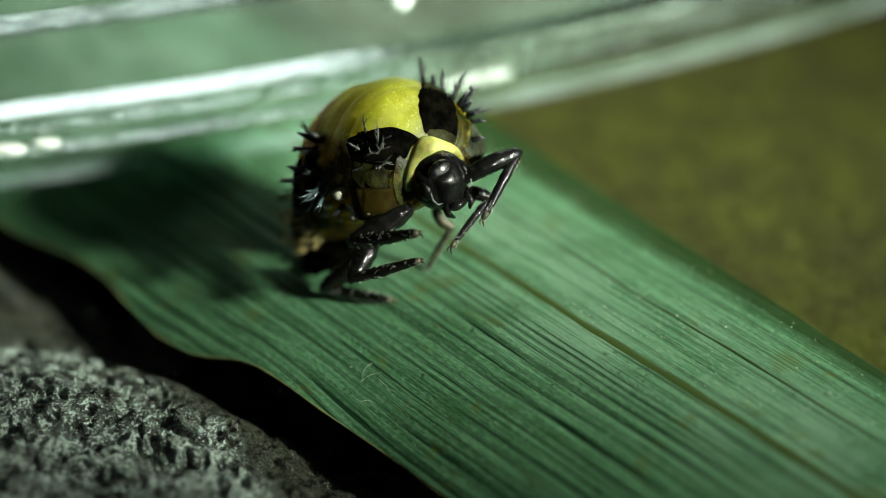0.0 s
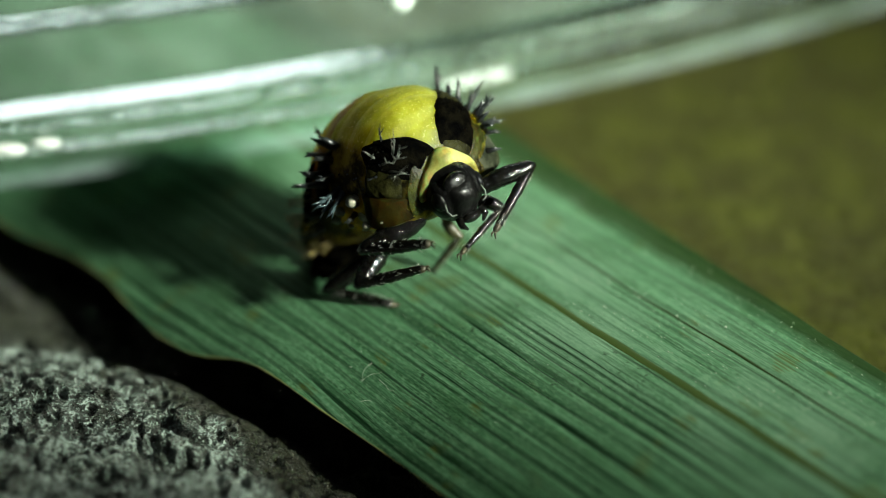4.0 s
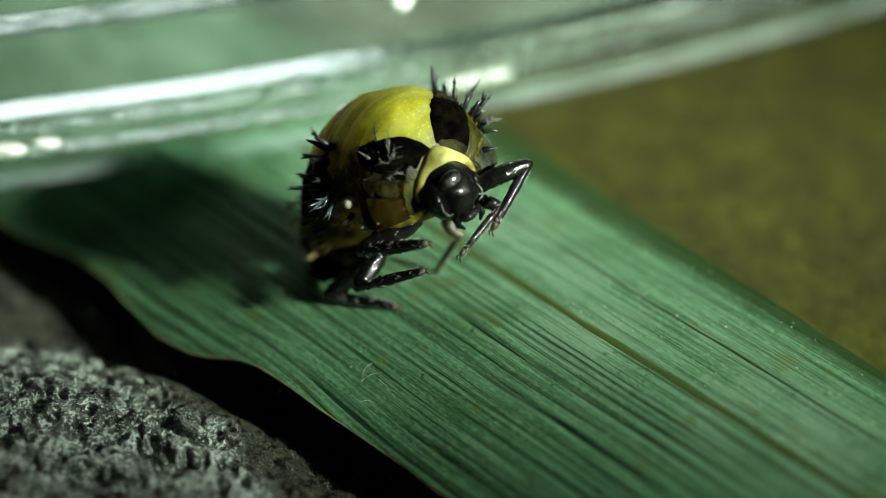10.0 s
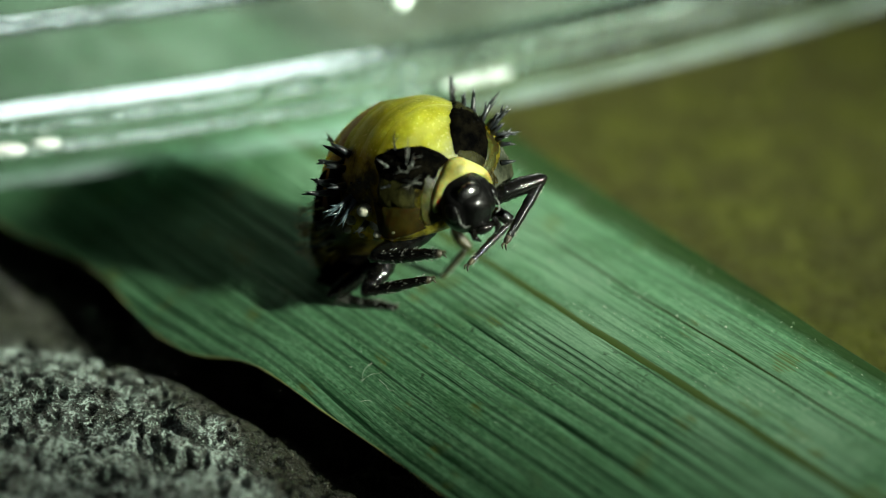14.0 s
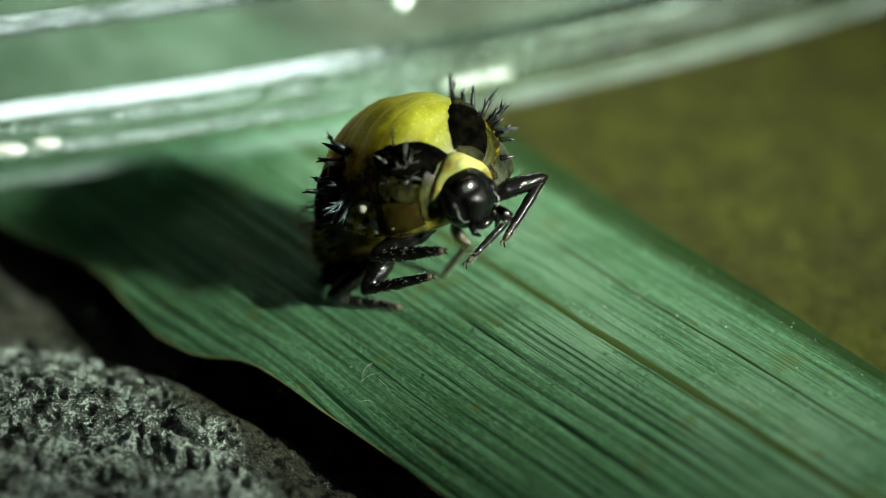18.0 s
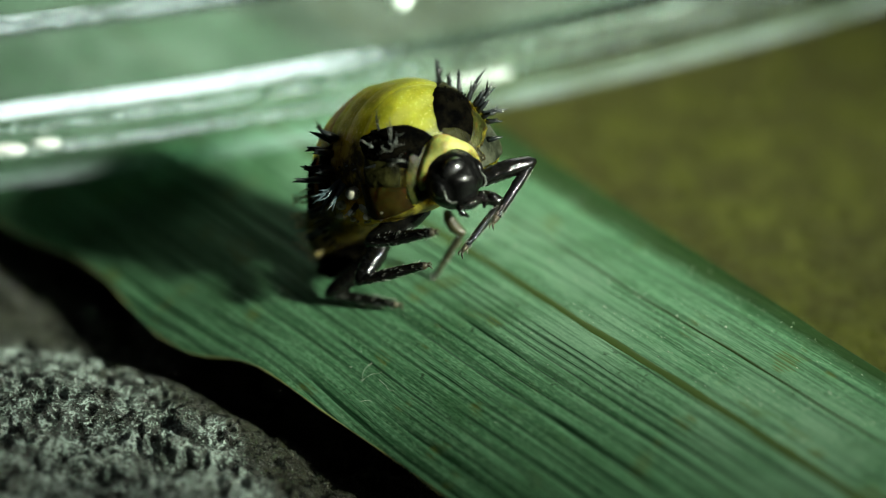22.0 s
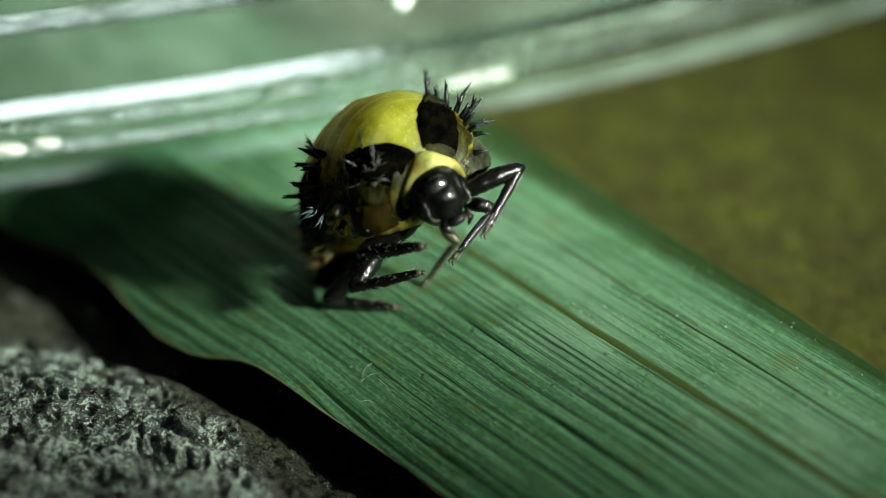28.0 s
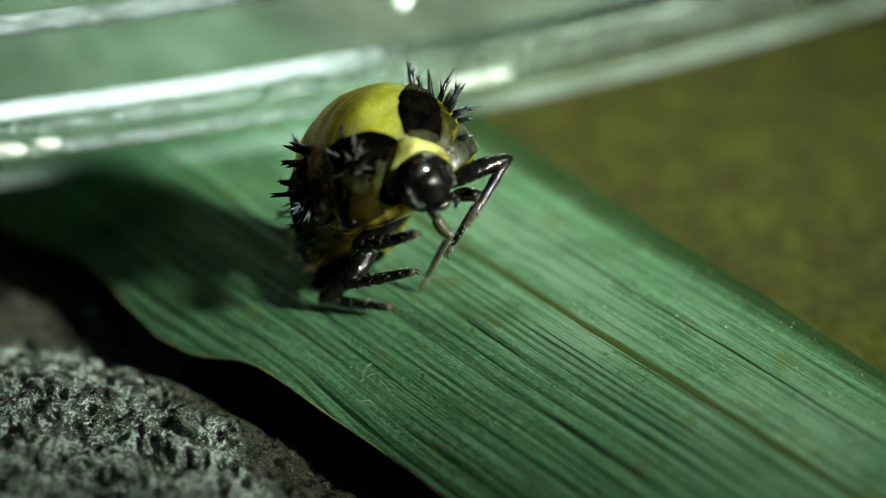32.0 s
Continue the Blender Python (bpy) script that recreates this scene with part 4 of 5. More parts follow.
# each leg in the pupa's space: seconds, hip in millimetres, turn in degrees
LEG_ROWS = (
    (
        (0, 3.403, 0.324, 0.039, 2.8, 0.5, -2.1), (0.5, 3.375, 0.278, 0.063, 3.8, 2.7, -6.7), (1, 3.388, 0.301, 0.045, 2.7, 1.6, -4.7),
        (1.5, 3.368, 0.297, 0.035, 1.9, 1.1, -2.3), (2, 3.359, 0.322, 0.009, 0.8, 0.4, -2), (2.5, 3.333, 0.323, 0.007, 0.9, 0.2, -1.1),
        (3, 3.311, 0.336, 0.001, 1.9, 1, -1.5), (3.5, 3.282, 0.362, -0.004, 2.8, 1, -1.2), (5.5, 3.219, 0.347, 0.008, 1.9, 2.1, -6),
        (6, 3.176, 0.367, -0.006, 0.3, 0.3, -5.2), (6.5, 3.201, 0.341, -0.129, -1.5, -0.3, -1.7), (7, 3.053, 0.414, -0.126, 0.7, 2.1, -1),
        (7.5, 3.041, 0.427, -0.129, 0.1, 1.3, -0.1), (8, 3.027, 0.445, -0.129, 1.2, 1.4, -0.2), (8.5, 3.018, 0.456, -0.127, 0.8, 1, 0.2),
        (9, 3.003, 0.475, -0.132, 1.8, 1.4, -0), (9.5, 3.06, 0.458, -0.092, 2.6, 0.9, -1.4), (10, 3.084, 0.457, -0.071, 2.4, -0, -1.8),
        (10.5, 3.044, 0.443, -0.065, 1.5, -0.1, -1.9), (11, 3.017, 0.42, -0.068, 2, 1.6, -6), (11.5, 3.026, 0.392, -0.162, -0.8, 2.4, -4.2),
        (12, 2.995, 0.411, -0.28, -2.4, 5.1, -0.2), (12.5, 2.925, 0.482, -0.167, -0.7, 1, -0.5), (13, 2.866, 0.508, -0.178, -0.2, 1, -0.8),
        (13.5, 2.816, 0.517, -0.181, 1.7, 2.1, -0.8), (14, 2.807, 0.543, -0.164, 2.2, 1.2, -0.4), (14.5, 2.787, 0.541, -0.14, 3, 1.7, -2.5),
        (16.5, 2.782, 0.52, -0.188, -1.8, -0.3, -3.4), (17, 2.785, 0.49, -0.296, -4.1, 1.1, 0.2), (17.5, 2.729, 0.555, -0.244, -1.4, 0.4, 0.1),
        (18, 2.709, 0.569, -0.243, 0, 1.4, -0.7), (18.5, 2.704, 0.578, -0.219, 2, 1.5, -0.9), (19, 2.728, 0.568, -0.204, 1.8, 0.4, -0.4),
        (19.5, 2.755, 0.539, -0.173, 2.9, 1.1, -1.7), (20, 2.799, 0.538, -0.166, 2.6, 0.4, -2.1), (20.5, 2.811, 0.524, -0.139, 2.4, -0, -2.7),
        (21, 2.798, 0.518, -0.131, 1.5, -0.6, -4), (21.5, 2.801, 0.503, -0.147, 0.5, -1.1, -3.5), (22, 2.879, 0.468, -0.223, -2.7, -0.7, -0.1),
        (22.5, 2.927, 0.485, -0.178, -0.5, -0.6, -1), (23, 2.94, 0.504, -0.145, 1.1, -0.8, -0.2), (23.5, 2.961, 0.509, -0.123, 2.2, -1, -1),
        (24, 2.991, 0.484, -0.1, 2.8, -0.6, -1.7), (24.5, 3.045, 0.475, -0.063, 1.7, -2.4, -1.6), (25, 3.12, 0.469, -0.067, 1.8, -2.3, -2.4),
        (25.5, 3.129, 0.464, -0.045, 1.7, -2.6, -3.3), (27.5, 3.176, 0.455, -0.077, -0.9, -3.8, 1), (28, 3.118, 0.477, -0.091, -0.8, -3.7, 2.2),
        (28.5, 3.046, 0.505, -0.123, -1, -4.1, 2.2), (29, 3.012, 0.525, -0.139, -0.4, -4.8, 2.3), (29.5, 2.974, 0.525, -0.23, -0.1, -1.3, 1.9),
        (30, 2.895, 0.507, -0.313, -1.4, 1.2, 3.6), (30.5, 2.828, 0.514, -0.288, -3.5, 0.8, 1.8), (31, 2.818, 0.512, -0.299, -5.2, 0.4, 2.2),
        (31.5, 2.769, 0.508, -0.35, -5.4, 2.3, 4.8), (32, 2.838, 0.538, -0.253, -5, -2.1, 3.1),
    ),
    (
        (0, 2.869, 0.451, -0.494, 3.8, -0.2, -0.2), (0.5, 2.85, 0.437, -0.474, 4.3, -0.2, 0.8), (1, 2.861, 0.446, -0.484, 4.4, -1.4, 1.9),
        (1.5, 2.833, 0.439, -0.483, 2.6, -0.5, 0), (2, 2.809, 0.464, -0.479, 1, -1.9, 1.1), (2.5, 2.788, 0.472, -0.484, 0.7, -1.8, 0.6),
        (3, 2.76, 0.476, -0.49, 0.5, -0.9, -0.4), (3.5, 2.734, 0.506, -0.498, -0.1, -1.2, 0.1), (5.5, 2.686, 0.541, -0.487, -0.1, -4.2, 4.5),
        (6, 2.65, 0.537, -0.528, 1.7, -2.9, 3.3), (6.5, 2.678, 0.48, -0.654, 2.7, -1.5, -0.9), (7, 2.508, 0.543, -0.644, 2.1, 2.1, -2.1),
        (7.5, 2.494, 0.565, -0.632, 1.5, 0.9, -0.9), (8, 2.477, 0.574, -0.637, 1.5, 1.7, -2.1), (8.5, 2.47, 0.59, -0.629, 1, 0.6, -1),
        (9, 2.451, 0.62, -0.622, 0.8, 0.2, 0.2), (9.5, 2.512, 0.61, -0.584, 1.1, -0.8, 0.1), (10, 2.546, 0.608, -0.582, 2.8, -1.4, 0.7),
        (10.5, 2.517, 0.611, -0.584, 3.1, -1.6, 1.6), (11, 2.489, 0.596, -0.589, 2.3, -1.4, 1.7), (11.5, 2.481, 0.546, -0.66, 3.4, -0.1, 0.8),
        (12, 2.43, 0.523, -0.782, 7.6, 4.8, -1.4), (12.5, 2.37, 0.623, -0.662, 1.4, 0.9, -0.4), (13, 2.311, 0.655, -0.668, -0.1, 1, -0.8),
        (13.5, 2.265, 0.69, -0.663, -0.8, 0.4, -0.2), (14, 2.258, 0.717, -0.653, -0.4, 0.7, -1), (14.5, 2.244, 0.727, -0.636, -0.9, -0.3, 0.5),
        (16.5, 2.226, 0.678, -0.681, 0.4, -0.9, 2.3), (17, 2.225, 0.573, -0.826, 4.1, 3.5, -1.7), (17.5, 2.162, 0.693, -0.72, 0.1, 0.9, 0.3),
        (18, 2.134, 0.717, -0.71, -0.5, 1.9, -0.6), (18.5, 2.136, 0.736, -0.695, -0.1, 1.7, -0.4), (19, 2.163, 0.74, -0.676, -0.6, 0.5, 0.5),
        (19.5, 2.191, 0.713, -0.648, -0.4, 0.6, 0.5), (20, 2.234, 0.705, -0.641, -0, -0.5, 1.6), (20.5, 2.254, 0.698, -0.629, 0.2, -0.6, 2),
        (21, 2.247, 0.686, -0.636, 0.6, -0.6, 2.1), (21.5, 2.247, 0.663, -0.651, 0.8, -0.3, 1.7), (22, 2.327, 0.579, -0.739, 4.2, 1.3, -0.3),
        (22.5, 2.364, 0.637, -0.649, 2.3, -1.4, 1.3), (23, 2.367, 0.671, -0.598, 0.1, -1.3, 1.3), (23.5, 2.388, 0.678, -0.583, -0.3, -0.9, 0.7),
        (24, 2.418, 0.664, -0.556, -0.6, -1.5, 1.4), (24.5, 2.479, 0.658, -0.527, -0.3, -2.4, 2.1), (25, 2.55, 0.638, -0.533, 1.5, -2.6, 2.3),
        (25.5, 2.57, 0.629, -0.535, 3.3, -2, 2.3), (27.5, 2.615, 0.6, -0.55, 3.5, -2.6, 1), (28, 2.555, 0.613, -0.562, 2.4, -2.1, -0),
        (28.5, 2.48, 0.635, -0.592, 1.8, -2.4, -0.3), (29, 2.46, 0.656, -0.622, 4.7, -2.9, -1.3), (29.5, 2.418, 0.625, -0.719, 8.1, -0.5, -1.9),
        (30, 2.341, 0.583, -0.812, 10.8, 2.1, -3.2), (30.5, 2.281, 0.601, -0.798, 10.6, 1.6, -2.1), (31, 2.271, 0.591, -0.811, 11.6, 1.4, -2.1),
        (31.5, 2.204, 0.561, -0.861, 9.7, 4.4, -3), (32, 2.284, 0.645, -0.722, 9.8, -0.8, -2.3),
    ),
    (
        (0, 1.71, 0.161, -0.971, 4.7, -0.5, -3.2), (0.5, 1.68, 0.144, -0.948, 5.6, -1.6, -3.3), (1, 1.701, 0.136, -0.974, 5.3, -1.8, -3),
        (1.5, 1.674, 0.14, -0.973, 4, -1.7, -2.5), (2, 1.646, 0.149, -0.982, 2.9, -1.2, -2), (2.5, 1.624, 0.165, -0.987, 2.7, -0.8, -2.1),
        (3, 1.597, 0.173, -0.981, 1.9, 0.7, -2.2), (3.5, 1.574, 0.189, -0.996, 1.4, 1.4, -1.6), (5.5, 1.513, 0.219, -0.989, 7.3, -1.4, -4.3),
        (6, 1.478, 0.227, -1.019, 6.6, -2.2, -3.8), (6.5, 1.514, 0.203, -1.138, 1.7, -0.3, -5.1), (7, 1.34, 0.256, -1.099, 1.5, -0.3, -1.4),
        (7.5, 1.322, 0.262, -1.097, 0.9, 0.4, -1.5), (8, 1.306, 0.283, -1.097, 0.2, 0.4, -1), (8.5, 1.302, 0.284, -1.103, 0.2, 0.7, -1.1),
        (9, 1.28, 0.302, -1.097, 0.5, 1.2, -0.8), (9.5, 1.34, 0.314, -1.067, 3.6, 1.9, -3.5), (10, 1.377, 0.314, -1.072, 3.7, 0.9, -3.6),
        (10.5, 1.343, 0.311, -1.072, 3.9, -0.6, -3.2), (11, 1.308, 0.3, -1.067, 4.4, -1.1, -3.5), (11.5, 1.296, 0.256, -1.115, 2.5, -1.9, -2.9),
        (12, 1.235, 0.25, -1.174, -1.4, -4.6, 0.7), (12.5, 1.191, 0.314, -1.124, -0.2, 0.2, -0.8), (13, 1.129, 0.351, -1.13, -0.2, 0.9, -0.8),
        (13.5, 1.082, 0.378, -1.132, -0.3, 1.3, -0.5), (14, 1.071, 0.42, -1.123, -0.1, 0.6, -0.2), (14.5, 1.059, 0.414, -1.116, 0.8, -0.8, 0.3),
        (16.5, 1.034, 0.367, -1.14, 2.7, -1.4, -1.8), (17, 1.046, 0.283, -1.237, -1.9, -3.1, 0), (17.5, 0.977, 0.375, -1.177, 1, 0.5, -1),
        (18, 0.939, 0.412, -1.151, 0.6, 1, -0.6), (18.5, 0.943, 0.431, -1.141, 0.7, 1, 0), (19, 0.97, 0.423, -1.141, -0.4, 0.4, 0.8),
        (19.5, 0.995, 0.401, -1.11, -0.2, -1, 1), (20, 1.043, 0.386, -1.116, 0.8, -1.6, 0.8), (20.5, 1.062, 0.377, -1.104, 0.6, -2.8, 1.2),
        (21, 1.055, 0.373, -1.102, 2.3, -1.4, -0.4), (21.5, 1.054, 0.355, -1.112, 1.6, -0.9, -0.8), (22, 1.143, 0.293, -1.181, -0.4, -1.6, -1.1),
        (22.5, 1.176, 0.334, -1.134, -0.6, -0.1, -1.3), (23, 1.171, 0.369, -1.072, -0.4, 2.4, -1.7), (23.5, 1.19, 0.382, -1.054, -0.4, 3.1, -1.5),
        (24, 1.22, 0.363, -1.033, 0.5, 2.3, -1.6), (24.5, 1.28, 0.361, -1.013, 1.5, 0.7, -1.7), (25, 1.351, 0.349, -1.023, 1.5, -1.9, -1.5),
        (25.5, 1.372, 0.338, -1.022, 0, -2.4, -0.5), (27.5, 1.426, 0.317, -1.051, -3.3, 0, -1), (28, 1.368, 0.327, -1.063, -5, 1.3, -0.5),
        (28.5, 1.296, 0.347, -1.101, -5.7, 1.4, -0.3), (29, 1.281, 0.4, -1.151, -4.9, -2.1, -0.8), (29.5, 1.232, 0.383, -1.207, -4.4, -4.1, -0.9),
        (30, 1.148, 0.359, -1.246, -5.2, -3.8, -1.7), (30.5, 1.093, 0.357, -1.245, -4.5, -3.7, -1.9), (31, 1.084, 0.346, -1.258, -4.4, -4.3, -2.2),
        (31.5, 1.014, 0.295, -1.268, -7.3, -4.7, 1.4), (32, 1.089, 0.414, -1.205, -5.8, -0.3, -4),
    ),
    (
        (0, 2.795, -0.947, -0.145, -0.7, -1.3, -3.8), (0.5, 2.767, -0.968, -0.131, -1.1, -1.8, -3.2), (1, 2.79, -0.955, -0.133, -1.3, -3.1, -1.5),
        (1.5, 2.758, -0.963, -0.138, -1.5, -2.5, -3.9), (2, 2.74, -0.948, -0.161, -0.4, -0.9, -2), (2.5, 2.715, -0.938, -0.168, -0.3, -1, -2.1),
        (3, 2.691, -0.932, -0.171, -0.3, 0.3, -3.8), (3.5, 2.675, -0.912, -0.186, -0.9, -0.5, -5.1), (5.5, 2.605, -0.888, -0.171, -2.5, -4.9, -1),
        (6, 2.567, -0.874, -0.192, -2.1, -4.7, -0.1), (6.5, 2.562, -0.9, -0.281, -0.2, 1.3, -2), (7, 2.442, -0.841, -0.289, -0.6, 1, -3.4),
        (7.5, 2.429, -0.827, -0.289, -0.3, 1, -1.8), (8, 2.408, -0.816, -0.293, -0.5, 1.1, -4), (8.5, 2.408, -0.809, -0.293, -0.4, 1.4, -3.8),
        (9, 2.397, -0.79, -0.302, -0.5, 1, -3.2), (9.5, 2.436, -0.804, -0.27, -0.5, -0.2, -3.9), (10, 2.459, -0.805, -0.262, -0.4, -0.9, -3.8),
        (10.5, 2.427, -0.802, -0.254, -1.3, -2.3, -3), (11, 2.391, -0.812, -0.25, -2.2, -3.8, -1.6), (11.5, 2.388, -0.834, -0.298, -0.1, 0.2, 2.3),
        (12, 2.344, -0.824, -0.366, 1.8, 6.2, 1.4), (12.5, 2.304, -0.773, -0.327, 0.5, 0.7, 0.3), (13, 2.245, -0.743, -0.345, -0.2, 0.9, -0.8),
        (13.5, 2.202, -0.717, -0.354, -1.1, 0.7, -2.9), (14, 2.183, -0.686, -0.352, -1.5, -0.8, -4.1), (14.5, 2.186, -0.661, -0.341, -2, -1.9, -5.5),
        (16.5, 2.18, -0.636, -0.344, -0.4, -2.3, -0.8), (17, 2.191, -0.672, -0.394, 0.1, 4.9, -4), (17.5, 2.113, -0.686, -0.391, 0.2, 0.6, 1.5),
        (18, 2.079, -0.669, -0.398, -0.1, 1.7, -1.5), (18.5, 2.084, -0.649, -0.391, -1.4, 0.4, -3), (19, 2.114, -0.63, -0.383, -1.9, -1.1, -4.3),
        (19.5, 2.134, -0.652, -0.351, -1.8, -1.8, -3.3), (20, 2.179, -0.673, -0.349, -2, -1.9, -2.4), (20.5, 2.202, -0.652, -0.323, -2.1, -3.9, -3.2),
        (21, 2.207, -0.619, -0.316, -2, -5.2, -4), (21.5, 2.204, -0.625, -0.316, -0.9, -4.9, -4.6), (22, 2.291, -0.638, -0.342, 2.2, 0.7, -5.2),
        (22.5, 2.31, -0.628, -0.32, 2.7, 0.5, -3.5), (23, 2.299, -0.665, -0.304, 1, -0.1, -1.4), (23.5, 2.317, -0.662, -0.298, -0.2, -1.4, -2.7),
        (24, 2.353, -0.659, -0.277, -1, -1.5, -4), (24.5, 2.409, -0.646, -0.254, -1.2, -1.7, -3.3), (25, 2.472, -0.634, -0.247, -1.2, 0.3, -2.3),
        (25.5, 2.495, -0.611, -0.227, -1.3, -1.8, -2.6), (27.5, 2.536, -0.605, -0.232, 0.9, 1.3, -1.6), (28, 2.484, -0.576, -0.234, 1.4, 1.9, -4.8),
        (28.5, 2.409, -0.54, -0.265, 1.3, 2.5, -6.7), (29, 2.351, -0.506, -0.289, 1, 2.1, -6.2), (29.5, 2.3, -0.511, -0.336, -1.4, 4.3, -4.6),
        (30, 2.223, -0.488, -0.368, -0.9, 8.3, -4.6), (30.5, 2.184, -0.431, -0.334, 2.3, 5.8, -3.8), (31, 2.175, -0.416, -0.334, 4.3, 7.4, -1.7),
        (31.5, 2.161, -0.449, -0.346, 6.2, 9.5, -5.1), (32, 2.142, -0.432, -0.309, 8.2, 7.2, -1.9),
    ),
    (
        (0, 1.726, -1.486, -0.703, -2.5, 2.8, 7.2), (0.5, 1.689, -1.483, -0.673, -1.3, 3.6, 7.1), (1, 1.727, -1.482, -0.69, -2.2, 3.5, 7.4),
        (1.5, 1.684, -1.494, -0.685, -2.2, 1.1, 3.3), (2, 1.649, -1.498, -0.692, -3, 0.3, 3.8), (2.5, 1.625, -1.479, -0.701, -2.9, -0.4, 2.1),
        (3, 1.6, -1.472, -0.695, -3.1, -0.7, 1.9), (3.5, 1.591, -1.456, -0.713, -3.3, -2.2, 1.5), (5.5, 1.52, -1.401, -0.704, -0.5, 2.5, 6),
        (6, 1.48, -1.403, -0.732, -1.1, 3, 6.5), (6.5, 1.469, -1.45, -0.834, -1.5, 4.1, 0.8), (7, 1.35, -1.394, -0.818, 0.6, 1.6, -1.3),
        (7.5, 1.332, -1.383, -0.805, -1, 1, 0.6), (8, 1.31, -1.374, -0.818, -1.1, 1.5, -0.6), (8.5, 1.314, -1.369, -0.817, -1.6, 0.6, 0.6),
        (9, 1.301, -1.342, -0.816, -1, 0.7, 0.4), (9.5, 1.338, -1.345, -0.8, -2.1, 1, 2.6), (10, 1.373, -1.332, -0.808, -1, 1.9, 2.4),
        (10.5, 1.34, -1.324, -0.798, -0.6, 3.3, 4), (11, 1.294, -1.329, -0.782, 0.3, 3.2, 5.4), (11.5, 1.274, -1.421, -0.852, 6.1, 4.4, 3.8),
        (12, 1.213, -1.451, -0.922, 7.3, 9.4, 0.9), (12.5, 1.194, -1.322, -0.828, 0.5, 2.1, 0), (13, 1.129, -1.299, -0.845, -0.1, 1, -0.8),
        (13.5, 1.08, -1.275, -0.854, -0.5, -0.3, -1), (14, 1.062, -1.221, -0.856, -0, -0.4, -2.2), (14.5, 1.056, -1.223, -0.844, -0.7, -0.7, 0),
        (16.5, 1.03, -1.248, -0.844, 1.1, 3.9, 3.6), (17, 1.052, -1.34, -0.915, 2.4, 8.7, -0.5), (17.5, 0.989, -1.259, -0.878, 0.4, 2.1, 0.9),
        (18, 0.942, -1.23, -0.872, 0.4, 2.2, -0.2), (18.5, 0.95, -1.206, -0.872, 0.5, 0.4, -0.8), (19, 0.969, -1.209, -0.873, 0.4, -0.7, 0.4),
        (19.5, 0.983, -1.231, -0.838, 0.3, 0.2, 2.3), (20, 1.041, -1.239, -0.841, -2, 0.9, 5.6), (20.5, 1.059, -1.24, -0.825, -0.4, 2.3, 5),
        (21, 1.06, -1.229, -0.821, -0.4, 2.4, 6.5), (21.5, 1.053, -1.252, -0.829, 0.1, 3.6, 6), (22, 1.133, -1.339, -0.882, -0.6, 5.6, 3.7),
        (22.5, 1.146, -1.288, -0.846, -1.7, 2.2, 4.1), (23, 1.136, -1.268, -0.8, -3, 1.4, 5.5), (23.5, 1.153, -1.246, -0.788, -4.6, 1, 4.8),
        (24, 1.18, -1.261, -0.763, -5.3, -0.1, 5.7), (24.5, 1.23, -1.247, -0.744, -5.4, -0, 6.8), (25, 1.289, -1.261, -0.745, -5.8, 1.7, 9),
        (25.5, 1.325, -1.232, -0.749, -3.6, 5.5, 8.2), (27.5, 1.368, -1.258, -0.771, -5.6, 4.1, 7.4), (28, 1.316, -1.261, -0.781, -7.3, 3.2, 8),
        (28.5, 1.242, -1.235, -0.819, -8.2, 3.9, 7.1), (29, 1.188, -1.172, -0.877, -8.2, 4.5, 7.4), (29.5, 1.134, -1.183, -0.908, -9, 7.8, 9.2),
        (30, 1.044, -1.214, -0.939, -7.8, 13.5, 10.6), (30.5, 1.011, -1.191, -0.928, -6.9, 14.2, 10.5), (31, 0.996, -1.197, -0.936, -6.6, 15.2, 10.2),
        (31.5, 0.979, -1.224, -0.916, -3.9, 16.9, 3.3), (32, 0.963, -1.13, -0.913, -4.8, 13.2, 6.7),
    ),
    (
        (0, 1.044, -1.843, -1.286, 3, 2.1, -9), (0.5, 1.007, -1.85, -1.29, 4.4, 1.9, -9.9), (1, 1.052, -1.866, -1.302, 4.2, 1.7, -9.7),
        (1.5, 0.985, -1.894, -1.264, 2, -0, -8.3), (2, 0.939, -1.886, -1.248, 2, -0, -7.7), (2.5, 0.905, -1.878, -1.247, 1.1, 0.2, -5.5),
        (3, 0.87, -1.873, -1.22, 1.3, 0.5, -6.1), (3.5, 0.858, -1.856, -1.217, 0.8, 3.2, -6.3), (5.5, 0.831, -1.794, -1.329, 4, -0.1, -8.8),
        (6, 0.794, -1.795, -1.358, 3.4, -1, -9.3), (6.5, 0.768, -1.855, -1.437, -2.3, -1.9, -5.2), (7, 0.625, -1.834, -1.387, -2.7, -1.5, -2.1),
        (7.5, 0.604, -1.804, -1.352, -1.4, -0.9, -3.1), (8, 0.574, -1.789, -1.343, -1.8, -0.3, -2.6), (8.5, 0.576, -1.776, -1.322, -0.5, 0.5, -4.4),
        (9, 0.565, -1.753, -1.329, 0, 1.5, -3.7), (9.5, 0.614, -1.726, -1.337, 1.5, 0.8, -5.2), (10, 0.65, -1.721, -1.357, 1.2, 0.7, -5.7),
        (10.5, 0.63, -1.715, -1.379, 1.3, 0.3, -6.6), (11, 0.579, -1.722, -1.369, 2.5, -0.6, -8.2), (11.5, 0.562, -1.777, -1.411, 1.5, -1.5, -7.7),
        (12, 0.491, -1.843, -1.516, -0.8, -1.8, -5.1), (12.5, 0.434, -1.763, -1.336, 0.2, -0.7, -1.8), (13, 0.355, -1.729, -1.323, -0.2, 0.8, -0.9),
        (13.5, 0.299, -1.693, -1.316, 1, 2.4, -0.8), (14, 0.27, -1.636, -1.313, 2.5, 4.1, -1.4), (14.5, 0.28, -1.633, -1.325, 3.6, 2.7, -2.3),
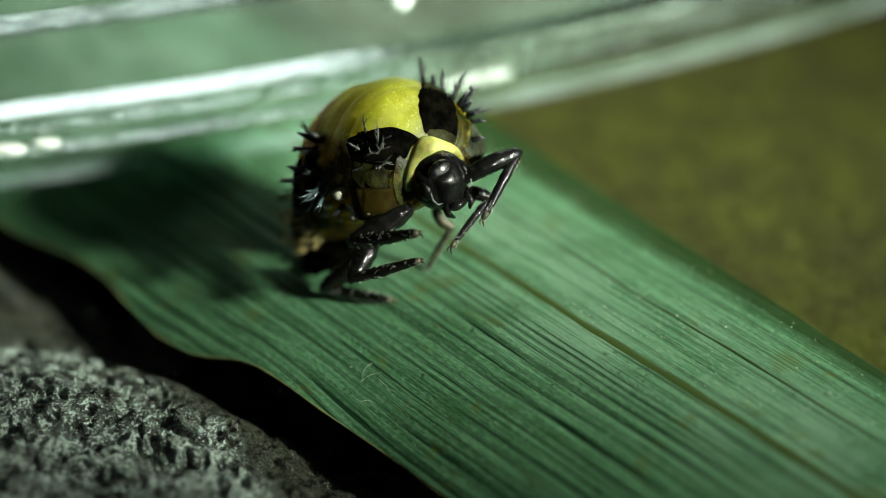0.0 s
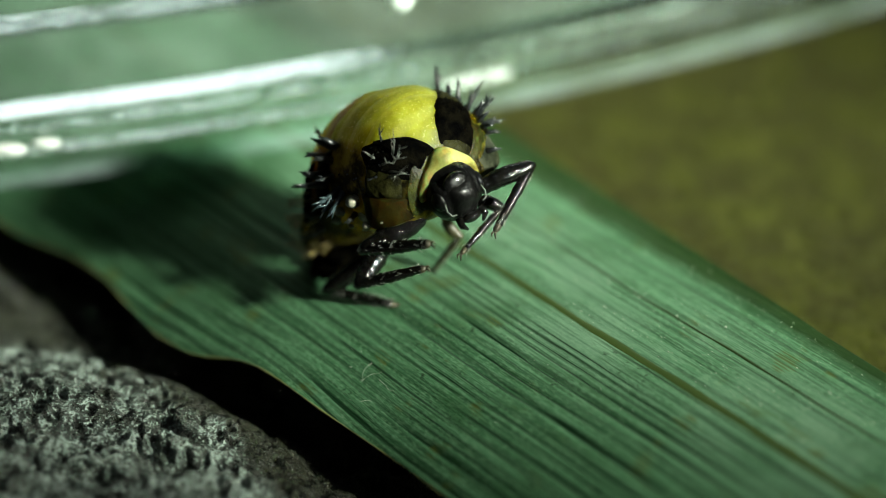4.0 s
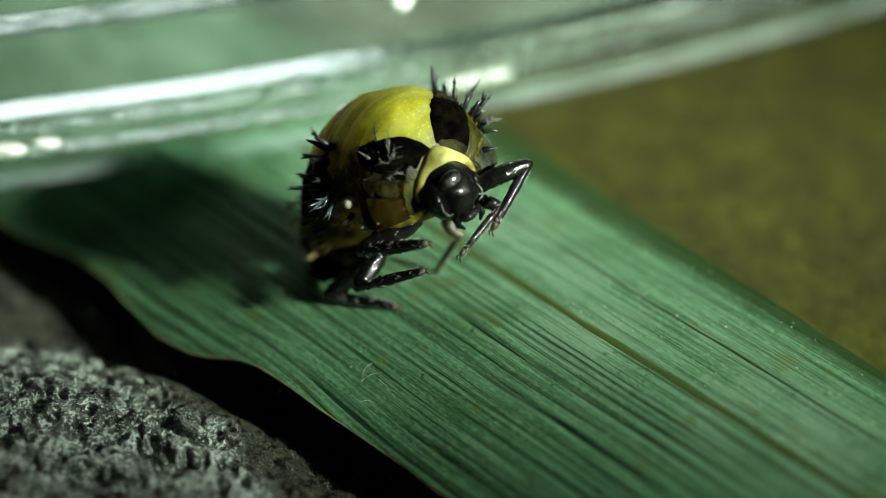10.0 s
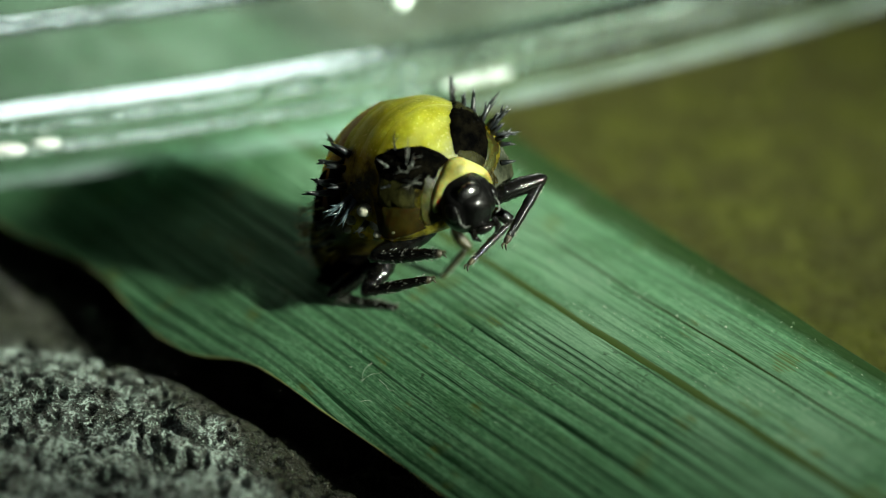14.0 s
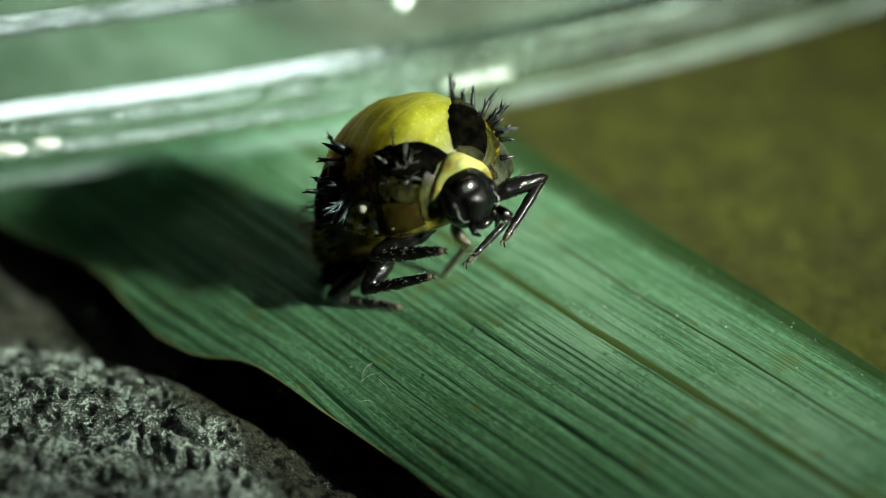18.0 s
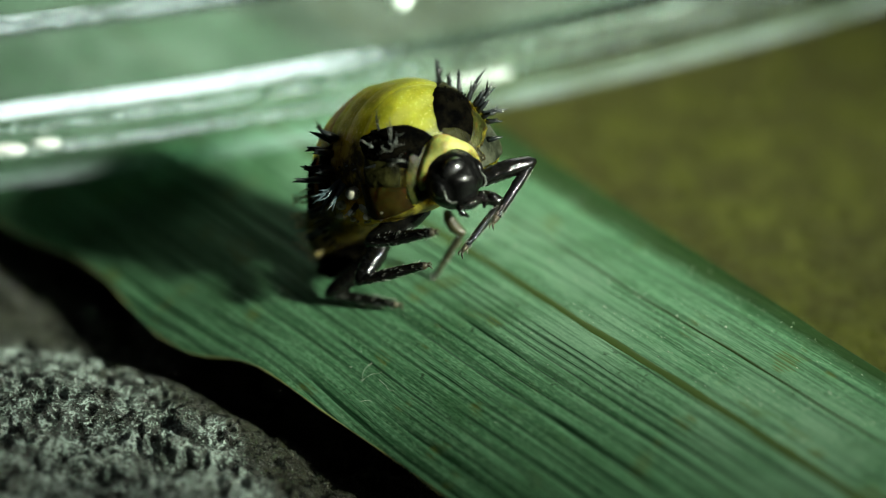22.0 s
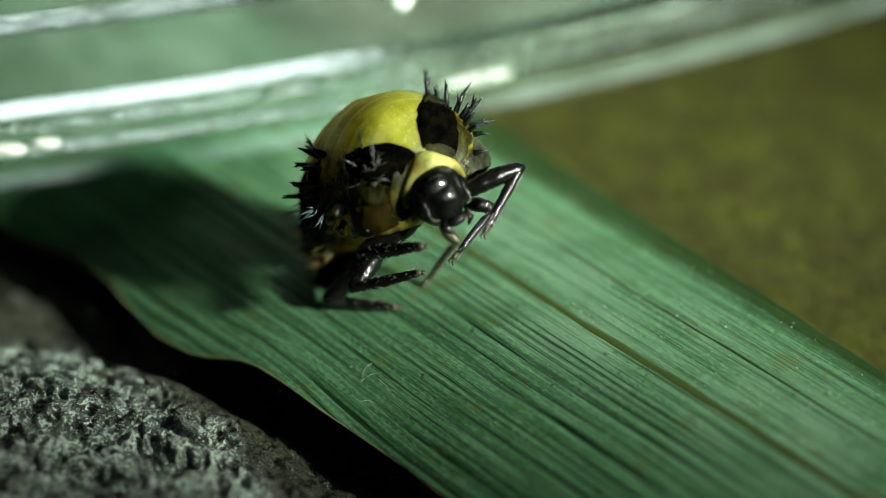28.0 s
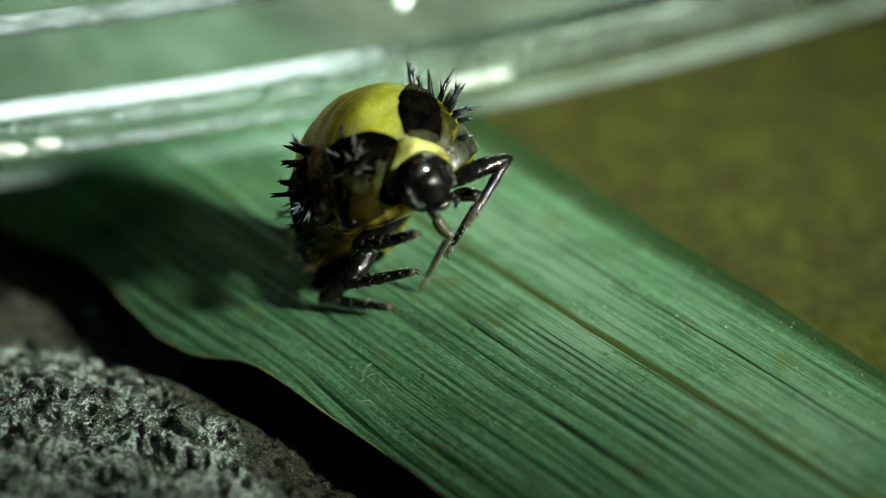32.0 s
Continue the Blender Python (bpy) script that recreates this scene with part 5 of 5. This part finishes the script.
        (16.5, 0.291, -1.651, -1.395, 3, 0.4, -4.6), (17, 0.322, -1.823, -1.525, -3, -1.7, -2.2), (17.5, 0.223, -1.696, -1.369, 0.8, 0.8, -1.7),
        (18, 0.146, -1.666, -1.33, 1.6, 1.8, -0.4), (18.5, 0.148, -1.632, -1.312, 3.8, 4.6, -0.6), (19, 0.163, -1.64, -1.316, 4.6, 5.3, 0.2),
        (19.5, 0.188, -1.646, -1.3, 5.1, 3.2, 0.3), (20, 0.261, -1.647, -1.318, 5.7, 3.4, 0.2), (20.5, 0.291, -1.633, -1.32, 5.7, 3.2, -1.7),
        (21, 0.306, -1.637, -1.353, 5, 2.5, -4), (21.5, 0.316, -1.65, -1.393, 3.3, 1.9, -4.9), (22, 0.401, -1.766, -1.455, -0.8, -1.1, -4.6),
        (22.5, 0.385, -1.693, -1.365, 1.1, 2.1, -2.4), (23, 0.346, -1.654, -1.26, 5.3, 5.6, 0.9), (23.5, 0.353, -1.639, -1.242, 6, 8.2, 0.6),
        (24, 0.378, -1.654, -1.218, 6.7, 9.5, 0.2), (24.5, 0.441, -1.629, -1.228, 7.3, 8.4, -1.8), (25, 0.508, -1.634, -1.255, 5.5, 6.4, -2.8),
        (25.5, 0.555, -1.633, -1.293, 5.1, 4.6, -3), (27.5, 0.594, -1.68, -1.299, 2.5, 4.4, -0.9), (28, 0.535, -1.69, -1.29, 1.8, 4.6, 1.9),
        (28.5, 0.455, -1.674, -1.324, 1.3, 4.1, 1.5), (29, 0.409, -1.616, -1.421, 1.2, 1.2, 3.3), (29.5, 0.378, -1.632, -1.523, -0.5, -0, 1.8),
        (30, 0.282, -1.657, -1.551, -2.8, 2, 1.2), (30.5, 0.253, -1.667, -1.545, -2.3, 1.3, -0.1), (31, 0.235, -1.677, -1.551, -1.9, 0.7, -1.3),
        (31.5, 0.207, -1.753, -1.517, -5.6, 2.4, -1.8), (32, 0.168, -1.575, -1.444, -2.9, 3.1, -2.1),
    ),
)


def motions():
    """The pupa rocks on its tail; its legs swing a little against the body, and the right hind foot stays on the leaf."""
    walk(PUPA, [(t, pose(x * MM, y * MM, z * MM, rx, ry, rz)) for t, x, y, z, rx, ry, rz in PUPA_ROWS])
    for limb, rows in zip(PUPA_LEGS, LEG_ROWS):
        walk(limb, [(t, pose(x * MM, y * MM, z * MM, rx, ry, rz)) for t, x, y, z, rx, ry, rz in rows])


motions()
